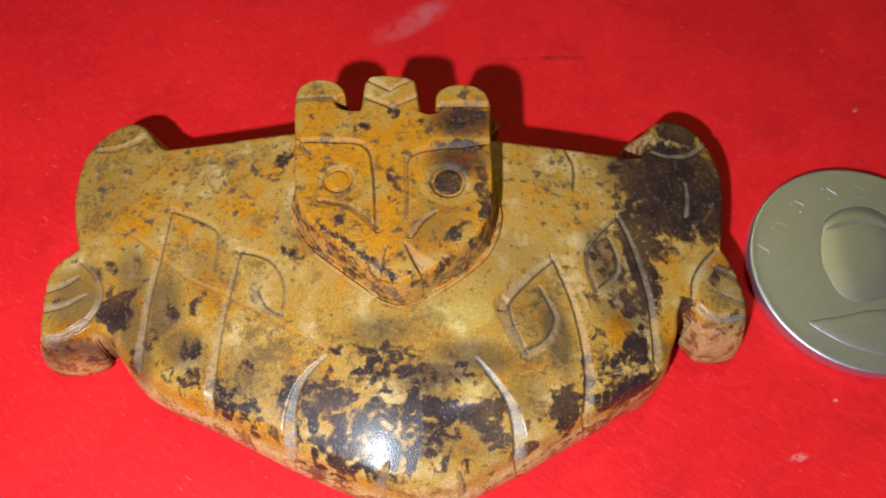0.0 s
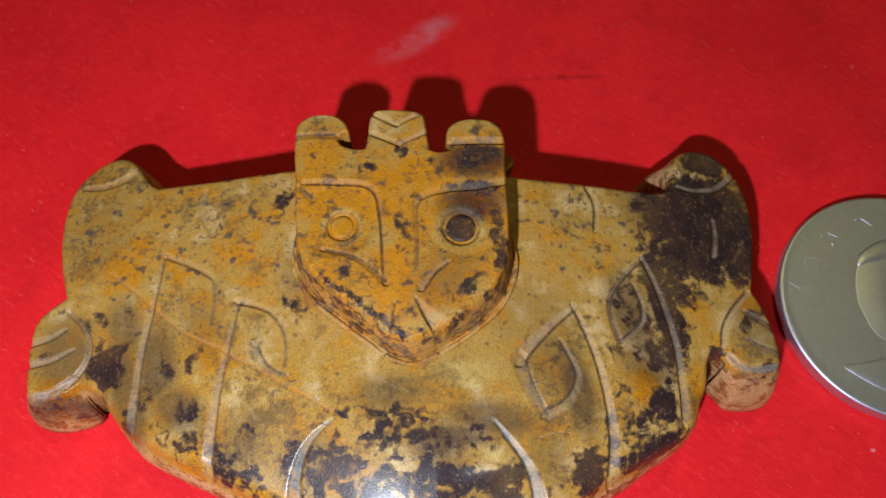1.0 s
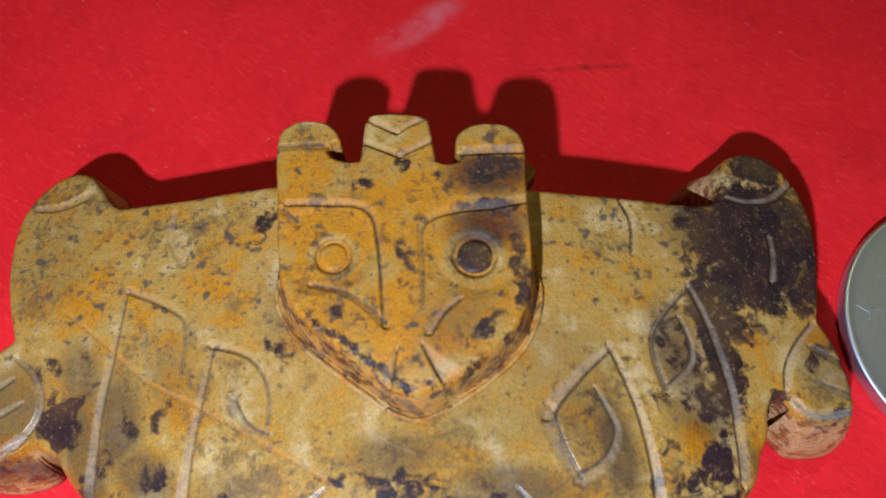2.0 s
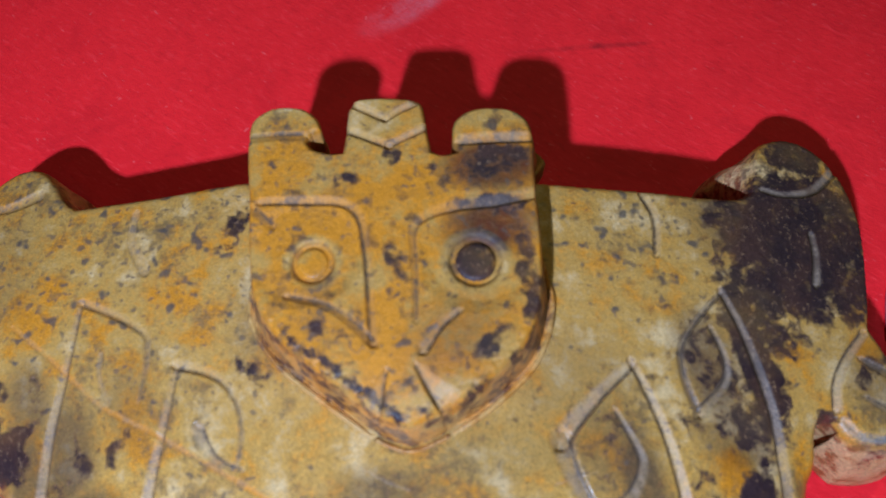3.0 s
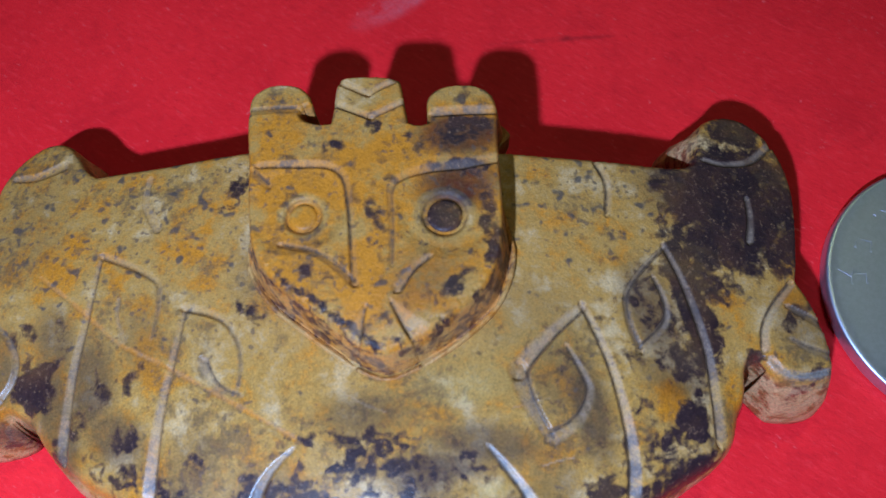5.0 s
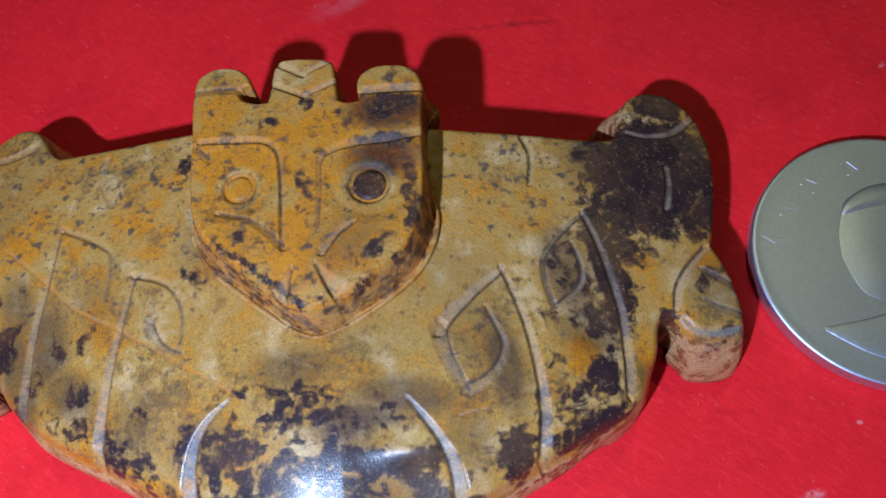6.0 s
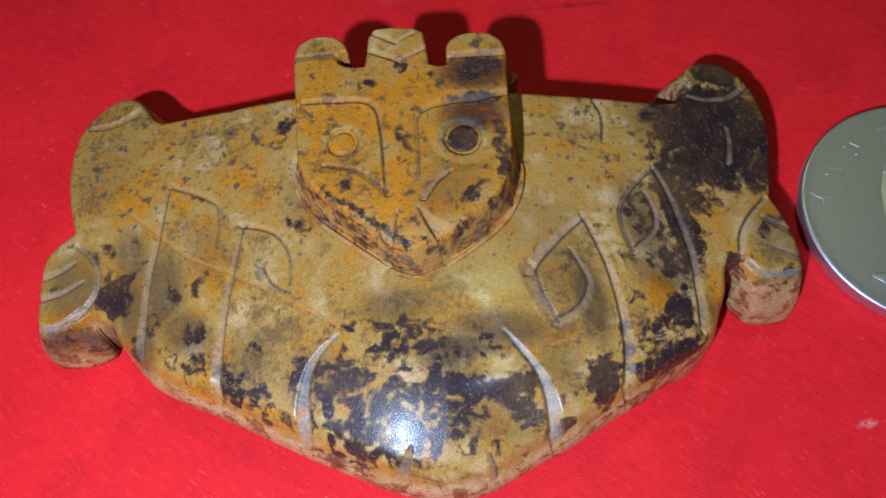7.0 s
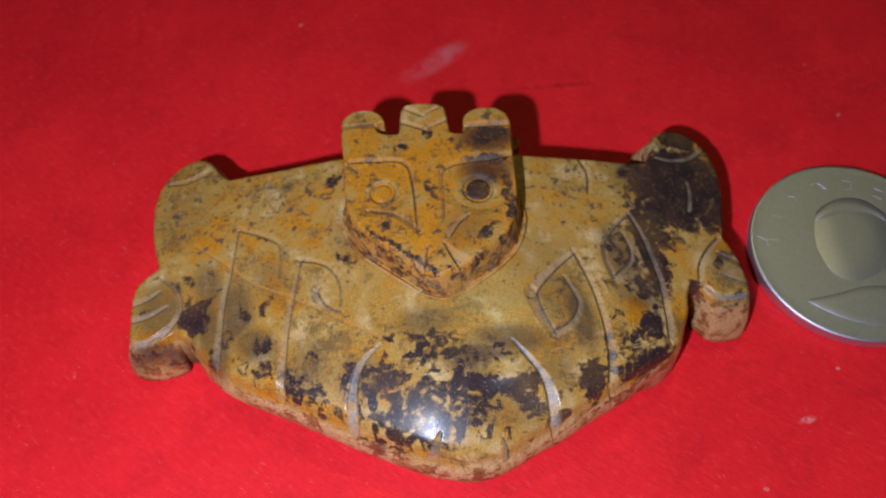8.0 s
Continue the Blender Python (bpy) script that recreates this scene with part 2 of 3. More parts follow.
def carved(name, outline, h, top, rings, base, marks, skin, spread=None, edge=None, rind=1.0):
    """A carved block: a fine sheet of height top(x, y, depth inside the edge) over the outline, walls in rings
    (outset, share of the height) and a flat underside at base; marks cut grooves, skin(x, y) gives the stains."""
    lo, hi = outline.min(0) - h, outline.max(0) + h
    xs, ys = np.arange(lo[0], hi[0] + h, h), np.arange(lo[1], hi[1] + h, h)
    gx, gy = np.meshgrid(xs, ys, indexing="ij")
    q = np.stack([gx.ravel(), gy.ravel()], 1)
    dist, place, _, way = nearest(q, outline, True)
    inner = inside(q, outline) & (dist > 0.3 * h)
    idx = np.arange(len(q)).reshape(gx.shape)
    quads = np.stack([idx[:-1, :-1], idx[1:, :-1], idx[1:, 1:], idx[:-1, 1:]], -1).reshape(-1, 4)
    quads = quads[inner[quads].all(1)]
    used = np.unique(quads)
    remap = np.full(len(q), -1)
    remap[used] = np.arange(len(used))
    quads = remap[quads]
    p, d, place, way = q[used].copy(), dist[used].copy(), place[used], way[used]
    edges = np.concatenate([quads[:, [i, (i + 1) % 4]] for i in range(4)])
    key = edges[:, 0] * len(used) + edges[:, 1]
    back = edges[:, 1] * len(used) + edges[:, 0]
    border = edges[~np.isin(key, back)]
    rim = np.unique(border)
    p[rim], d[rim] = place[rim], 0.0
    z = top(p[:, 0], p[:, 1], d)
    paled, darkened = np.zeros(len(p)), np.zeros(len(p))
    for cut in marks:
        z, paled, darkened = cut(p, z, paled, darkened)
    out = np.stack([way[rim][:, 1], -way[rim][:, 0]], 1)
    if spread:
        out = spread(*p[rim].T, out)
    verts, sides = [np.column_stack([p, z])], [np.zeros(len(p))]
    ring_index, faces = [rim], [quads]
    count = len(p)
    near_rim = edge(*p[rim].T) if edge else np.zeros(len(rim))
    for offset, share, *other in rings:
        zz = base + (z[rim] - base) * share
        offset = (offset + ((other or [offset])[0] - offset) * near_rim)[:, None]
        verts.append(np.column_stack([p[rim] + out * offset, zz]))
        sides.append(np.ones(len(rim)))
        ring_index.append(np.arange(count, count + len(rim)))
        count += len(rim)
    slot = np.full(len(p), -1)
    slot[rim] = np.arange(len(rim))
    for up, down in zip(ring_index, ring_index[1:]):
        a, b = slot[border[:, 0]], slot[border[:, 1]]
        faces.append(np.stack([up[b], up[a], down[a], down[b]], 1))
    under = np.arange(count, count + len(p))
    under[rim] = ring_index[-1]
    verts.append(np.column_stack([p, np.full(len(p), base)]))
    sides.append(np.ones(len(p)))
    faces.append(under[quads][:, ::-1])
    verts, faces, sides = np.vstack(verts), np.vstack(faces), np.concatenate(sides)
    mesh = bpy.data.meshes.new(name)
    mesh.from_pydata((verts * MM).tolist(), [], faces.tolist())
    stains = skin(verts[:, 0], verts[:, 1])
    stains["side"] = sides * rind
    for k, values in (("cut", paled), ("soil_shade", darkened)):
        stains[k] = np.concatenate([values, np.zeros(len(verts) - len(values))])
    for k, values in stains.items():
        mesh.attributes.new(k, "FLOAT", "POINT").data.foreach_set("value", np.asarray(values, np.float32))
    mesh.polygons.foreach_set("use_smooth", np.ones(len(faces), bool))
    mesh.update()
    return mesh


def groove(points, width, depth, taper=(1.0, 1.0), lean=0, pale=1.0, darkness=1.0):
    """A slanting cut along a smooth line; width is its half width, taper the share of width at both ends. lean 1: the floor
    rises to the right of the way, -1: to its left, and the other flank is steep; 0: an even hollow."""
    line = spline(points, 0.3)

    def cut(p, z, paled, darkened):
        lo, hi = line.min(0) - 2.5 * width, line.max(0) + 2.5 * width
        m = np.nonzero(((p > lo) & (p < hi)).all(1))[0]
        if not len(m):
            return z, paled, darkened
        dist, place, along, way = nearest(p[m], line)
        share = np.maximum(taper[0] + (taper[1] - taper[0]) * along, 0.1)
        w = width * share
        if lean:
            sign = np.sign((p[m] - place)[:, 0] * way[:, 1] - (p[m] - place)[:, 1] * way[:, 0])
            at = sign * dist * lean + 0.8 * w
            bite = np.where(at < 0, np.clip(1 + at / 0.2, 0, 1), np.clip(1 - at / (1.8 * w), 0, 1))
            bite *= np.clip(1.3 - (dist - w) / 0.2, 0, 1)
            dark_line = np.exp(-((at + 0.02) / 0.13) ** 2) * (bite > 0.05)
        else:
            bite = np.clip(1 - (dist / w) ** 2, 0, 1)
            dark_line = np.exp(-(dist / (0.25 * w)) ** 2) * 0.6
        z, paled, darkened = z.copy(), paled.copy(), darkened.copy()
        z[m] -= depth * np.minimum(1, share + 0.1) * bite
        paled[m] = np.maximum(paled[m], pale * np.clip(bite * 3.5, 0, 1))
        darkened[m] = np.maximum(darkened[m], darkness * dark_line * (along > 0.01) * (along < 0.99))
        return z, paled, darkened

    return cut


def blob(x, y, cx, cy, rx, ry=None, turn=0.0, edge=0.5):
    """1 inside a turned ellipse, fading to 0 across its edge."""
    c, s = math.cos(radians(turn)), math.sin(radians(turn))
    u, v = (x - cx) * c + (y - cy) * s, -(x - cx) * s + (y - cy) * c
    r = np.sqrt((u / rx) ** 2 + (v / (ry or rx)) ** 2)
    return np.clip((1 + edge - r) / (2 * edge), 0, 1)


def rounded(d, r):
    k = np.clip(1 - d / r, 0, 1)
    return r * (1 - np.sqrt(1 - k * k))


# ---- the red sheet ----
def red_sheet():
    """A sheet of stiff red paper with faint waves towards its edges."""
    n, half_x, half_y = 150, 0.15, 0.12
    xs, ys = np.linspace(-half_x, half_x, n), np.linspace(-half_y, half_y, n)
    gx, gy = np.meshgrid(xs, ys, indexing="ij")
    wave = 0.00004 * np.sin(gx * 90 + 2 * np.sin(gy * 40)) * np.sin(gy * 70 + 1)
    far = np.clip((np.hypot(gx, gy) - 0.075) / 0.04, 0, 1)
    gz = wave * far
    verts = np.stack([gx, gy, gz], -1).reshape(-1, 3)
    under = verts - [0, 0, 0.0016]
    under[:, 2] = -0.0016
    idx = np.arange(n * n).reshape(n, n)
    quads = np.stack([idx[:-1, :-1], idx[1:, :-1], idx[1:, 1:], idx[:-1, 1:]], -1).reshape(-1, 4)
    ring = np.concatenate([idx[:-1, 0], idx[-1, :-1], idx[:0:-1, -1], idx[0, :0:-1]])
    nxt = np.roll(ring, -1)
    walls = np.stack([nxt, ring, ring + n * n, nxt + n * n], 1)
    mesh = bpy.data.meshes.new("red_sheet")
    mesh.from_pydata(np.vstack([verts, under]).tolist(), [], np.vstack([quads, quads[:, ::-1] + n * n, walls]).tolist())
    mesh.polygons.foreach_set("use_smooth", np.ones(len(mesh.polygons), bool))
    return tagged(mesh_part("red_sheet", mesh, PAPER), "bright red matt paper sheet, scuffed and lying flat", "paper", kind="structure")


red_sheet()

# ---- the carved pendant ----
RIM = [(-28.5, -10.5), (-26.6, -12.9), (-24.4, -14.7), (-21.6, -16.4), (-16.7, -18.8), (-14.2, -20.1), (-9.3, -22.6), (-4.6, -24.8), (-2.3, -25.8), (0.4, -26.5),
       (2.6, -26.8), (5.1, -26.3), (7.0, -25.5), (9.5, -24.3), (11.9, -23.3), (14.0, -22.2), (17.1, -20.6), (19.6, -19.4), (22.3, -18.0), (24.8, -16.8), (26.5, -15.2), (27.4, -13.1)]
LEFT_WING = [(-24.5, 10.5), (-25.7, 11.6), (-26.8, 13.3), (-28.2, 14.7), (-29.8, 15.1), (-31.3, 14.6), (-33.0, 13.2), (-34.2, 11.0), (-34.5, 8.0), (-34.3, 5.0),
             (-33.7, 2.2), (-33.1, 0.3), (-32.8, -0.6)]
LEFT_ARM = [(-32.8, -0.6), (-34.4, -1.6), (-35.5, -2.7), (-35.9, -4.7), (-35.8, -7.2), (-35.6, -9.2), (-34.9, -10.2), (-33.4, -10.4), (-31.6, -10.1), (-30.0, -9.4),
            (-28.5, -10.5)]
SLIT = [(27.4, -13.1), (27.9, -11.4), (28.1, -10.0), (28.5, -9.1), (29.2, -8.8), (29.8, -9.3)]
RIGHT_ARM = [(29.8, -9.3), (30.4, -10.2), (31.6, -10.7), (33.5, -10.9), (35.0, -10.5), (35.5, -9.3), (35.5, -7.9), (35.2, -5.8), (34.6, -4.0), (33.9, -2.6)]
RIGHT_WING = [(33.9, -2.6), (34.5, -0.6), (35.3, 3.0), (35.7, 5.8), (35.6, 8.3), (34.8, 11.0), (33.2, 12.9), (31.6, 13.5), (30.2, 13.4), (28.9, 12.8), (28.0, 11.4)]
HORN_NOTCH = [(28.0, 11.4), (27.5, 9.8), (27.0, 8.4)]
SHOULDERS = [(27.0, 8.4), (26.0, 7.9), (23.6, 7.9), (20.1, 8.3), (15.3, 8.8), (11, 9.3), (0, 10.6), (-10.9, 11.0), (-18.0, 10.6), (-24.5, 10.5)]
plate_outline = loop(LEFT_WING, LEFT_ARM, RIM, SLIT, RIGHT_ARM, RIGHT_WING, HORN_NOTCH, SHOULDERS)
rim_line = spline(RIM)


def plate_top(x, y, d):
    fall = nearest(np.stack([x, y], 1), rim_line)[0]
    z = 11.6 - 0.0036 * x ** 2 + 0.016 * x - (0.0105 + 0.0097 * np.exp(-(x / 13) ** 4)) * np.clip(12.5 - fall, 0, 13) ** 2
    z -= (0.09 * x + 0.005 * x ** 2) * np.exp(-(x / 7) ** 2) * np.clip((-12 - y) / 10, 0, 1)
    z -= 0.006 * np.clip(y - 2, 0, 20) ** 2
    # a raised fold across the belly and a shallow hollow under the chin
    z += 0.56 * np.exp(-((x - 8.2) / 3.2) ** 2 - ((y + 18.9) / 1.2) ** 2) - 0.10 * np.exp(-((x - 6.6) / 3.6) ** 2 - ((y + 8.8) / 3.0) ** 2)
    return z - rounded(d, 0.7) - 0.9 * np.clip(1 - fall / 1.6, 0, 1) ** 2


CRACK = [(-28.1, 1.2), (-24.8, -1.5), (-23.0, -3.1), (-20.3, -5.4), (-17.0, -7.2), (-13.4, -9.3), (-6.4, -13.6)]
PLATE_CUTS = [
    # long slanting cuts of both wings
    groove([(-22.9, 2.4), (-23.7, -3.4), (-24.4, -7.3), (-24.9, -13.4)], 0.52, 0.36, (0.3, 1.0), 1, 0.7, 0.7),
    groove([(-15.3, -3.0), (-16.1, -7.5), (-16.9, -12.1), (-17.5, -17.9)], 0.52, 0.36, (0.3, 1.1), 1, 0.75, 0.7),
    groove([(22.9, 0.3), (23.8, -2.2), (24.5, -5.0), (25.2, -8.6), (25.3, -11.8), (25.2, -15.2)], 0.52, 0.42, (0.35, 1.0), -1, 0.8),
    groove([(15.6, -4.6), (16.4, -6.7), (17.3, -9.7), (17.9, -13.2), (18.1, -16.5), (17.7, -20.0)], 0.65, 0.46, (0.35, 0.9), -1, 0.85),
    # hooks and almond shapes beside them
    groove([(-22.7, 2.5), (-20.4, 1.4), (-18.6, 0.3), (-17.5, -0.8), (-17.4, -3.1), (-17.7, -5.2)], 0.36, 0.2, (0.9, 0.3), -1, 0.6, 0.6),
    groove([(-15.3, -2.8), (-13.2, -3.5), (-11.7, -4.5), (-10.7, -6.3), (-10.5, -8.2), (-10.6, -9.6)], 0.36, 0.25, (0.9, 0.3), -1, 0.7, 0.7),
    groove([(-13.6, -7.5), (-12.9, -8.8), (-12.0, -9.7), (-10.5, -10.3)], 0.5, 0.3, (1.0, 0.3), 1),
    groove([(-20.9, -1.6), (-20.8, -3.4), (-20.0, -5.2)], 0.4, 0.15, (0.4, 0.6), 0, 0.5, 0.3),
    groove([(22.8, 0.2), (20.6, -1.8), (19.2, -3.6), (18.9, -5.0), (19.1, -6.8), (19.6, -8.4)], 0.32, 0.35, (0.4, 0.8), 1),
    groove([(19.7, -8.4), (21.9, -6.4), (22.3, -5.0), (22.1, -3.8), (21.6, -2.4)], 0.6, 0.35, (0.7, 0.2), 1),
    groove([(15.5, -4.8), (13.3, -6.4), (11.1, -8.4), (10.1, -9.6)], 0.7, 0.35, (0.45, 1.1), 1),
    groove([(10.1, -9.5), (10.4, -11.2), (11.1, -13.0), (12.1, -14.8)], 0.75, 0.35, (1.05, 0.5), 1),
    groove([(12.2, -14.7), (14.2, -13.5), (15.3, -11.7), (15.2, -10.4), (14.0, -7.8)], 0.95, 0.4, (0.6, 0.15), 1),
    # two curved knife cuts and the small nicks of the belly
    # the pale grey floors of the knife cuts also paint light facing them
    groove([(-6.5, -14.3), (-8.0, -15.5), (-9.1, -17.0), (-9.7, -19.1), (-9.9, -22.0)], 0.8, 0.55, (0.10, 0.95), 1, 1.3, 0.3),
    groove([(7.5, -14.9), (8.9, -16.6), (10.2, -18.5), (11.0, -20.6), (11.3, -23.3)], 0.8, 0.55, (0.12, 1.0), -1, 1.3, 0.8),
    groove([(-0.9, -24.0), (-1.3, -24.8), (-1.9, -26.2)], 0.75, 0.5, (0.15, 1.2), 1, 1.0, 0.3),
    groove([(5.4, -24.6), (5.7, -25.5), (5.9, -26.4)], 0.4, 0.3, (0.4, 1.0), 1),
    # arcs on the shoulders, dash on the dark wing, horn lines
    groove([(-19.4, 9.2), (-19.5, 6.8), (-18.2, 4.3)], 0.5, 0.12, (0.6, 0.9), 0, 0.7, 0.0),
    groove([(18.5, 8.0), (19.1, 5.9), (18.7, 3.1)], 0.42, 0.25, (0.8, 0.6), -1, 0.6),
    groove([(31.1, 4.7), (31.0, 2.9), (30.5, 0.8)], 0.4, 0.25, (0.5, 0.8), -1),
    groove([(28.0, 8.6), (29.6, 8.2), (32.1, 8.6), (34.4, 10.4), (35.0, 11.0)], 0.45, 0.25, (0.4, 1.0), -1),
    groove([(-32.6, 11.6), (-30.4, 11.4), (-28.0, 12.1)], 0.6, 0.2, (0.6, 1.0), 0, 0.8, 0.0),
    # curled arms
    groove([(33.3, -3.0), (31.4, -4.9), (30.3, -6.6), (30.0, -8.2)], 0.4, 0.35, (0.8, 1.0), -1),
    groove([(32.4, -4.9), (33.8, -5.7), (35.5, -6.7)], 0.45, 0.3, (0.4, 1.0), 1),
    groove([(32.2, -7.6), (33.6, -8.4), (35.5, -9.1)], 0.4, 0.25, (0.4, 1.0), 1),
    groove([(30.2, -9.2), (31.2, -10.2), (33.2, -10.5), (35.0, -10.2)], 0.5, 0.3, (0.7, 0.6), 1, 1.1, 0.0),
    groove([(-32.1, -2.3), (-30.6, -3.7), (-29.7, -5.4), (-29.8, -6.9), (-30.6, -8.2), (-31.6, -9.2)], 0.36, 0.4, (0.6, 0.8), 1, 0.8, 0.5),
    groove([(-32.2, -3.8), (-33.7, -4.5), (-35.8, -4.8)], 0.45, 0.3, (0.3, 1.1), 1, 1.0, 0.5),
    groove([(-31.2, -5.8), (-33.2, -6.6), (-35.8, -6.9)], 0.45, 0.3, (0.3, 1.1), 1, 1.0, 0.5),
    # pale lip cut that also paints the glint along the arm's edge
    groove([(-31.0, -8.8), (-32.6, -9.8), (-34.0, -10.1), (-35.4, -10.0)], 0.5, 0.3, (0.8, 0.8), -1, 1.2, 0.0),
    # scratches
    groove([(11.3, -16.5), (12.4, -16.2), (13.6, -16.0)], 0.13, 0.04, (0.5, 0.6), 0, 1.0, 0.0),
    groove([(-2.8, -10.6), (-1.2, -11.6), (0.2, -12.2)], 0.12, 0.03, (0.5, 0.6), 0, 0.6, 0.0),
    groove([(9.4, -12.4), (11.0, -12.0), (12.2, -11.8)], 0.12, 0.03, (0.5, 0.6), 0, 0.7, 0.0),
    # hairline crack
    groove(CRACK, 0.2, 0.06, (1, 1), 0, 0.5, 0.0),
]


def plate_skin(x, y):
    dark = np.zeros(len(x))
    # dark band near (5, -19.4): stain plus the fold's shaded lower side, painted
    for cx, cy, rx, ry, turn, amount in (
            (29.0, -9.0, 0.8, 0.7, 0, 1.0), (30.4, 5.2, 6.6, 5.6, 0, 1.0), (32.4, 1.4, 3.0, 3.2, 0, 0.92), (30.0, 1.6, 4.2, 2.6, -10, 1.0), (21.2, -5.0, 2.0, 3.4, 12, 0.62), (25.2, -6.6, 1.4, 2.6, 8, 0.9), (31.8, 11.8, 2.6, 2.2, 0, 0.95), (25.6, 4.6, 2.2, 3.4, 0, 0.95), (24.2, -4.4, 1.5, 6.4, 9, 1.0), (26.4, 0.8, 2.0, 2.8, -25, 0.98), (28.6, -0.4, 3.4, 1.8, -15, 0.96), (26.2, -3.0, 1.2, 2.4, 10, 0.85),
            (21.4, -4.6, 0.9, 1.8, 12, 0.55), (22.8, -9.4, 1.9, 1.5, 0, 0.78), (21.0, -15.4, 2.2, 1.2, 20, 0.6), (24.0, -11.4, 1.0, 1.1, 0, 0.55), (19.4, -12.6, 0.9, 1.2, 0, 0.5), (23.2, -13.6, 1.4, 1.7, 10, 0.95), (28.4, -2.0, 2.4, 1.4, 30, 0.5),
            (15.6, -19.2, 1.6, 2.2, -20, 0.85), (17.9, -17.0, 0.8, 2.4, 0, 0.7), (22.4, -17.2, 2.8, 0.8, 28, 0.95), (19.0, -18.6, 1.4, 0.8, 25, 0.7),
            (-9.2, -17.8, 1.9, 2.2, 0, 0.72), (-2.4, -15.2, 5.0, 2.2, -8, 0.60), (5.6, -19.4, 5.2, 1.15, -4, 0.95), (7.4, -16.6, 2.6, 1.0, -20, 0.55),
            (-3.2, -21.0, 3.8, 1.7, -10, 0.78), (-6.8, -19.2, 2.2, 1.8, 0, 0.74), (8.6, -21.8, 2.0, 1.2, -40, 0.62), (3.0, -22.4, 2.0, 0.9, 0, 0.5),
            (1.0, -18.0, 7.5, 3.0, 0, 0.52), (12.0, -22.6, 1.0, 0.5, 25, 0.9), (6.6, -24.0, 1.2, 0.9, 0, 0.5),
            (-19.6, -12.6, 1.1, 1.0, 0, 0.8), (-12.6, -18.8, 1.6, 1.0, -25, 0.6), (-21.2, -14.8, 1.3, 0.8, -30, 0.7), (-13.8, -14.6, 0.9, 1.0, 0, 0.5), (-22.0, -9.0, 1.3, 1.2, 0, 0.45), (-25.2, -13.0, 0.8, 1.2, 0, 0.75), (-19.6, -15.2, 1.5, 0.8, -30, 0.5),
            (-15.8, -18.2, 1.7, 0.9, -28, 0.75), (-27.8, -7.8, 1.7, 2.2, 30, 1.0), (-32.2, -10.8, 3.6, 0.6, 0, 0.5), (33.6, -10.8, 2.0, 1.0, 20, 0.5),
            (-9.9, -3.8, 1.3, 0.7, -40, 0.7), (-11.4, 7.4, 0.8, 1.5, -25, 0.7), (-12.2, 5.6, 1.0, 0.4, 20, 0.6),
            (33.2, -5.6, 1.6, 0.7, 40, 0.55), (-29.2, -3.6, 1.4, 0.8, 20, 0.5), (-33.0, -6.3, 1.6, 0.5, 10, 0.45), (13.4, -9.6, 1.2, 2.4, 25, 0.25), (13.0, -11.0, 6.5, 5.5, 0, 0.12), (20.0, -6.0, 5.0, 6.0, 0, 0.15),
            (-23.6, -11.2, 1.0, 1.4, 0, 0.5), (-26.0, -5.0, 1.6, 2.6, 0, 0.2), (-20.6, -7.4, 2.2, 3.0, 0, 0.2)):
        dark = np.maximum(dark, amount * blob(x, y, cx, cy, rx, ry, turn, 0.35))
    for cx, cy, rx, ry, turn, amount in ((-2.0, -21.2, 6.0, 2.7, 0, 0.74), (-2.6, -22.6, 6.0, 2.3, 0, 0.80), (-5.4, -22.4, 3.4, 1.6, -20, 0.78), (-6.8, -21.0, 2.6, 2.0, 10, 0.72), (1.8, -21.8, 4.0, 1.9, 0, 0.70), (5.2, -19.4, 5.0, 1.3, -4, 0.98),
                                         (8.3, -21.3, 2.2, 1.0, -30, 0.85), (-6.1, -18.0, 2.0, 2.0, 0, 0.68), (0.5, -23.6, 10.0, 1.8, 0, 0.40), (-15.5, -17.6, 7.0, 1.6, -28, 0.40), (18.5, -17.6, 6.5, 1.6, 28, 0.42), (-2.0, -15.4, 3.6, 1.8, -10, 0.70)):
        dark = np.maximum(dark, amount * blob(x, y, cx, cy, rx, ry, turn, 0.35))
    for cx, cy, rx, ry, turn, amount in ((-4.0, -14.6, 0.8, 1.1, 15, 1.0), (-2.6, -18.1, 1.5, 0.45, 35, 0.9), (0.3, -17.2, 1.2, 0.5, 10, 0.9), (6.4, -22.9, 2.8, 1.0, -6, 0.5), (4.6, -25.0, 3.6, 0.8, 0, 0.45),
                                         (-5.6, -16.2, 0.7, 0.4, 20, 0.8), (-1.6, -15.6, 0.5, 0.5, 0, 0.8), (-8.4, -20.6, 0.4, 0.9, 0, 0.8)):
        dark = dark * (1 - amount * blob(x, y, cx, cy, rx, ry, turn, 0.25))
    haze = np.zeros(len(x))
    # tan spot kept clear of stain, standing partly for the lamp's golden sheen
    gold = blob(x, y, 6.6, -17.9, 2.9, 1.0, 4, 0.35)
    dark = dark * (1 - 0.9 * gold)
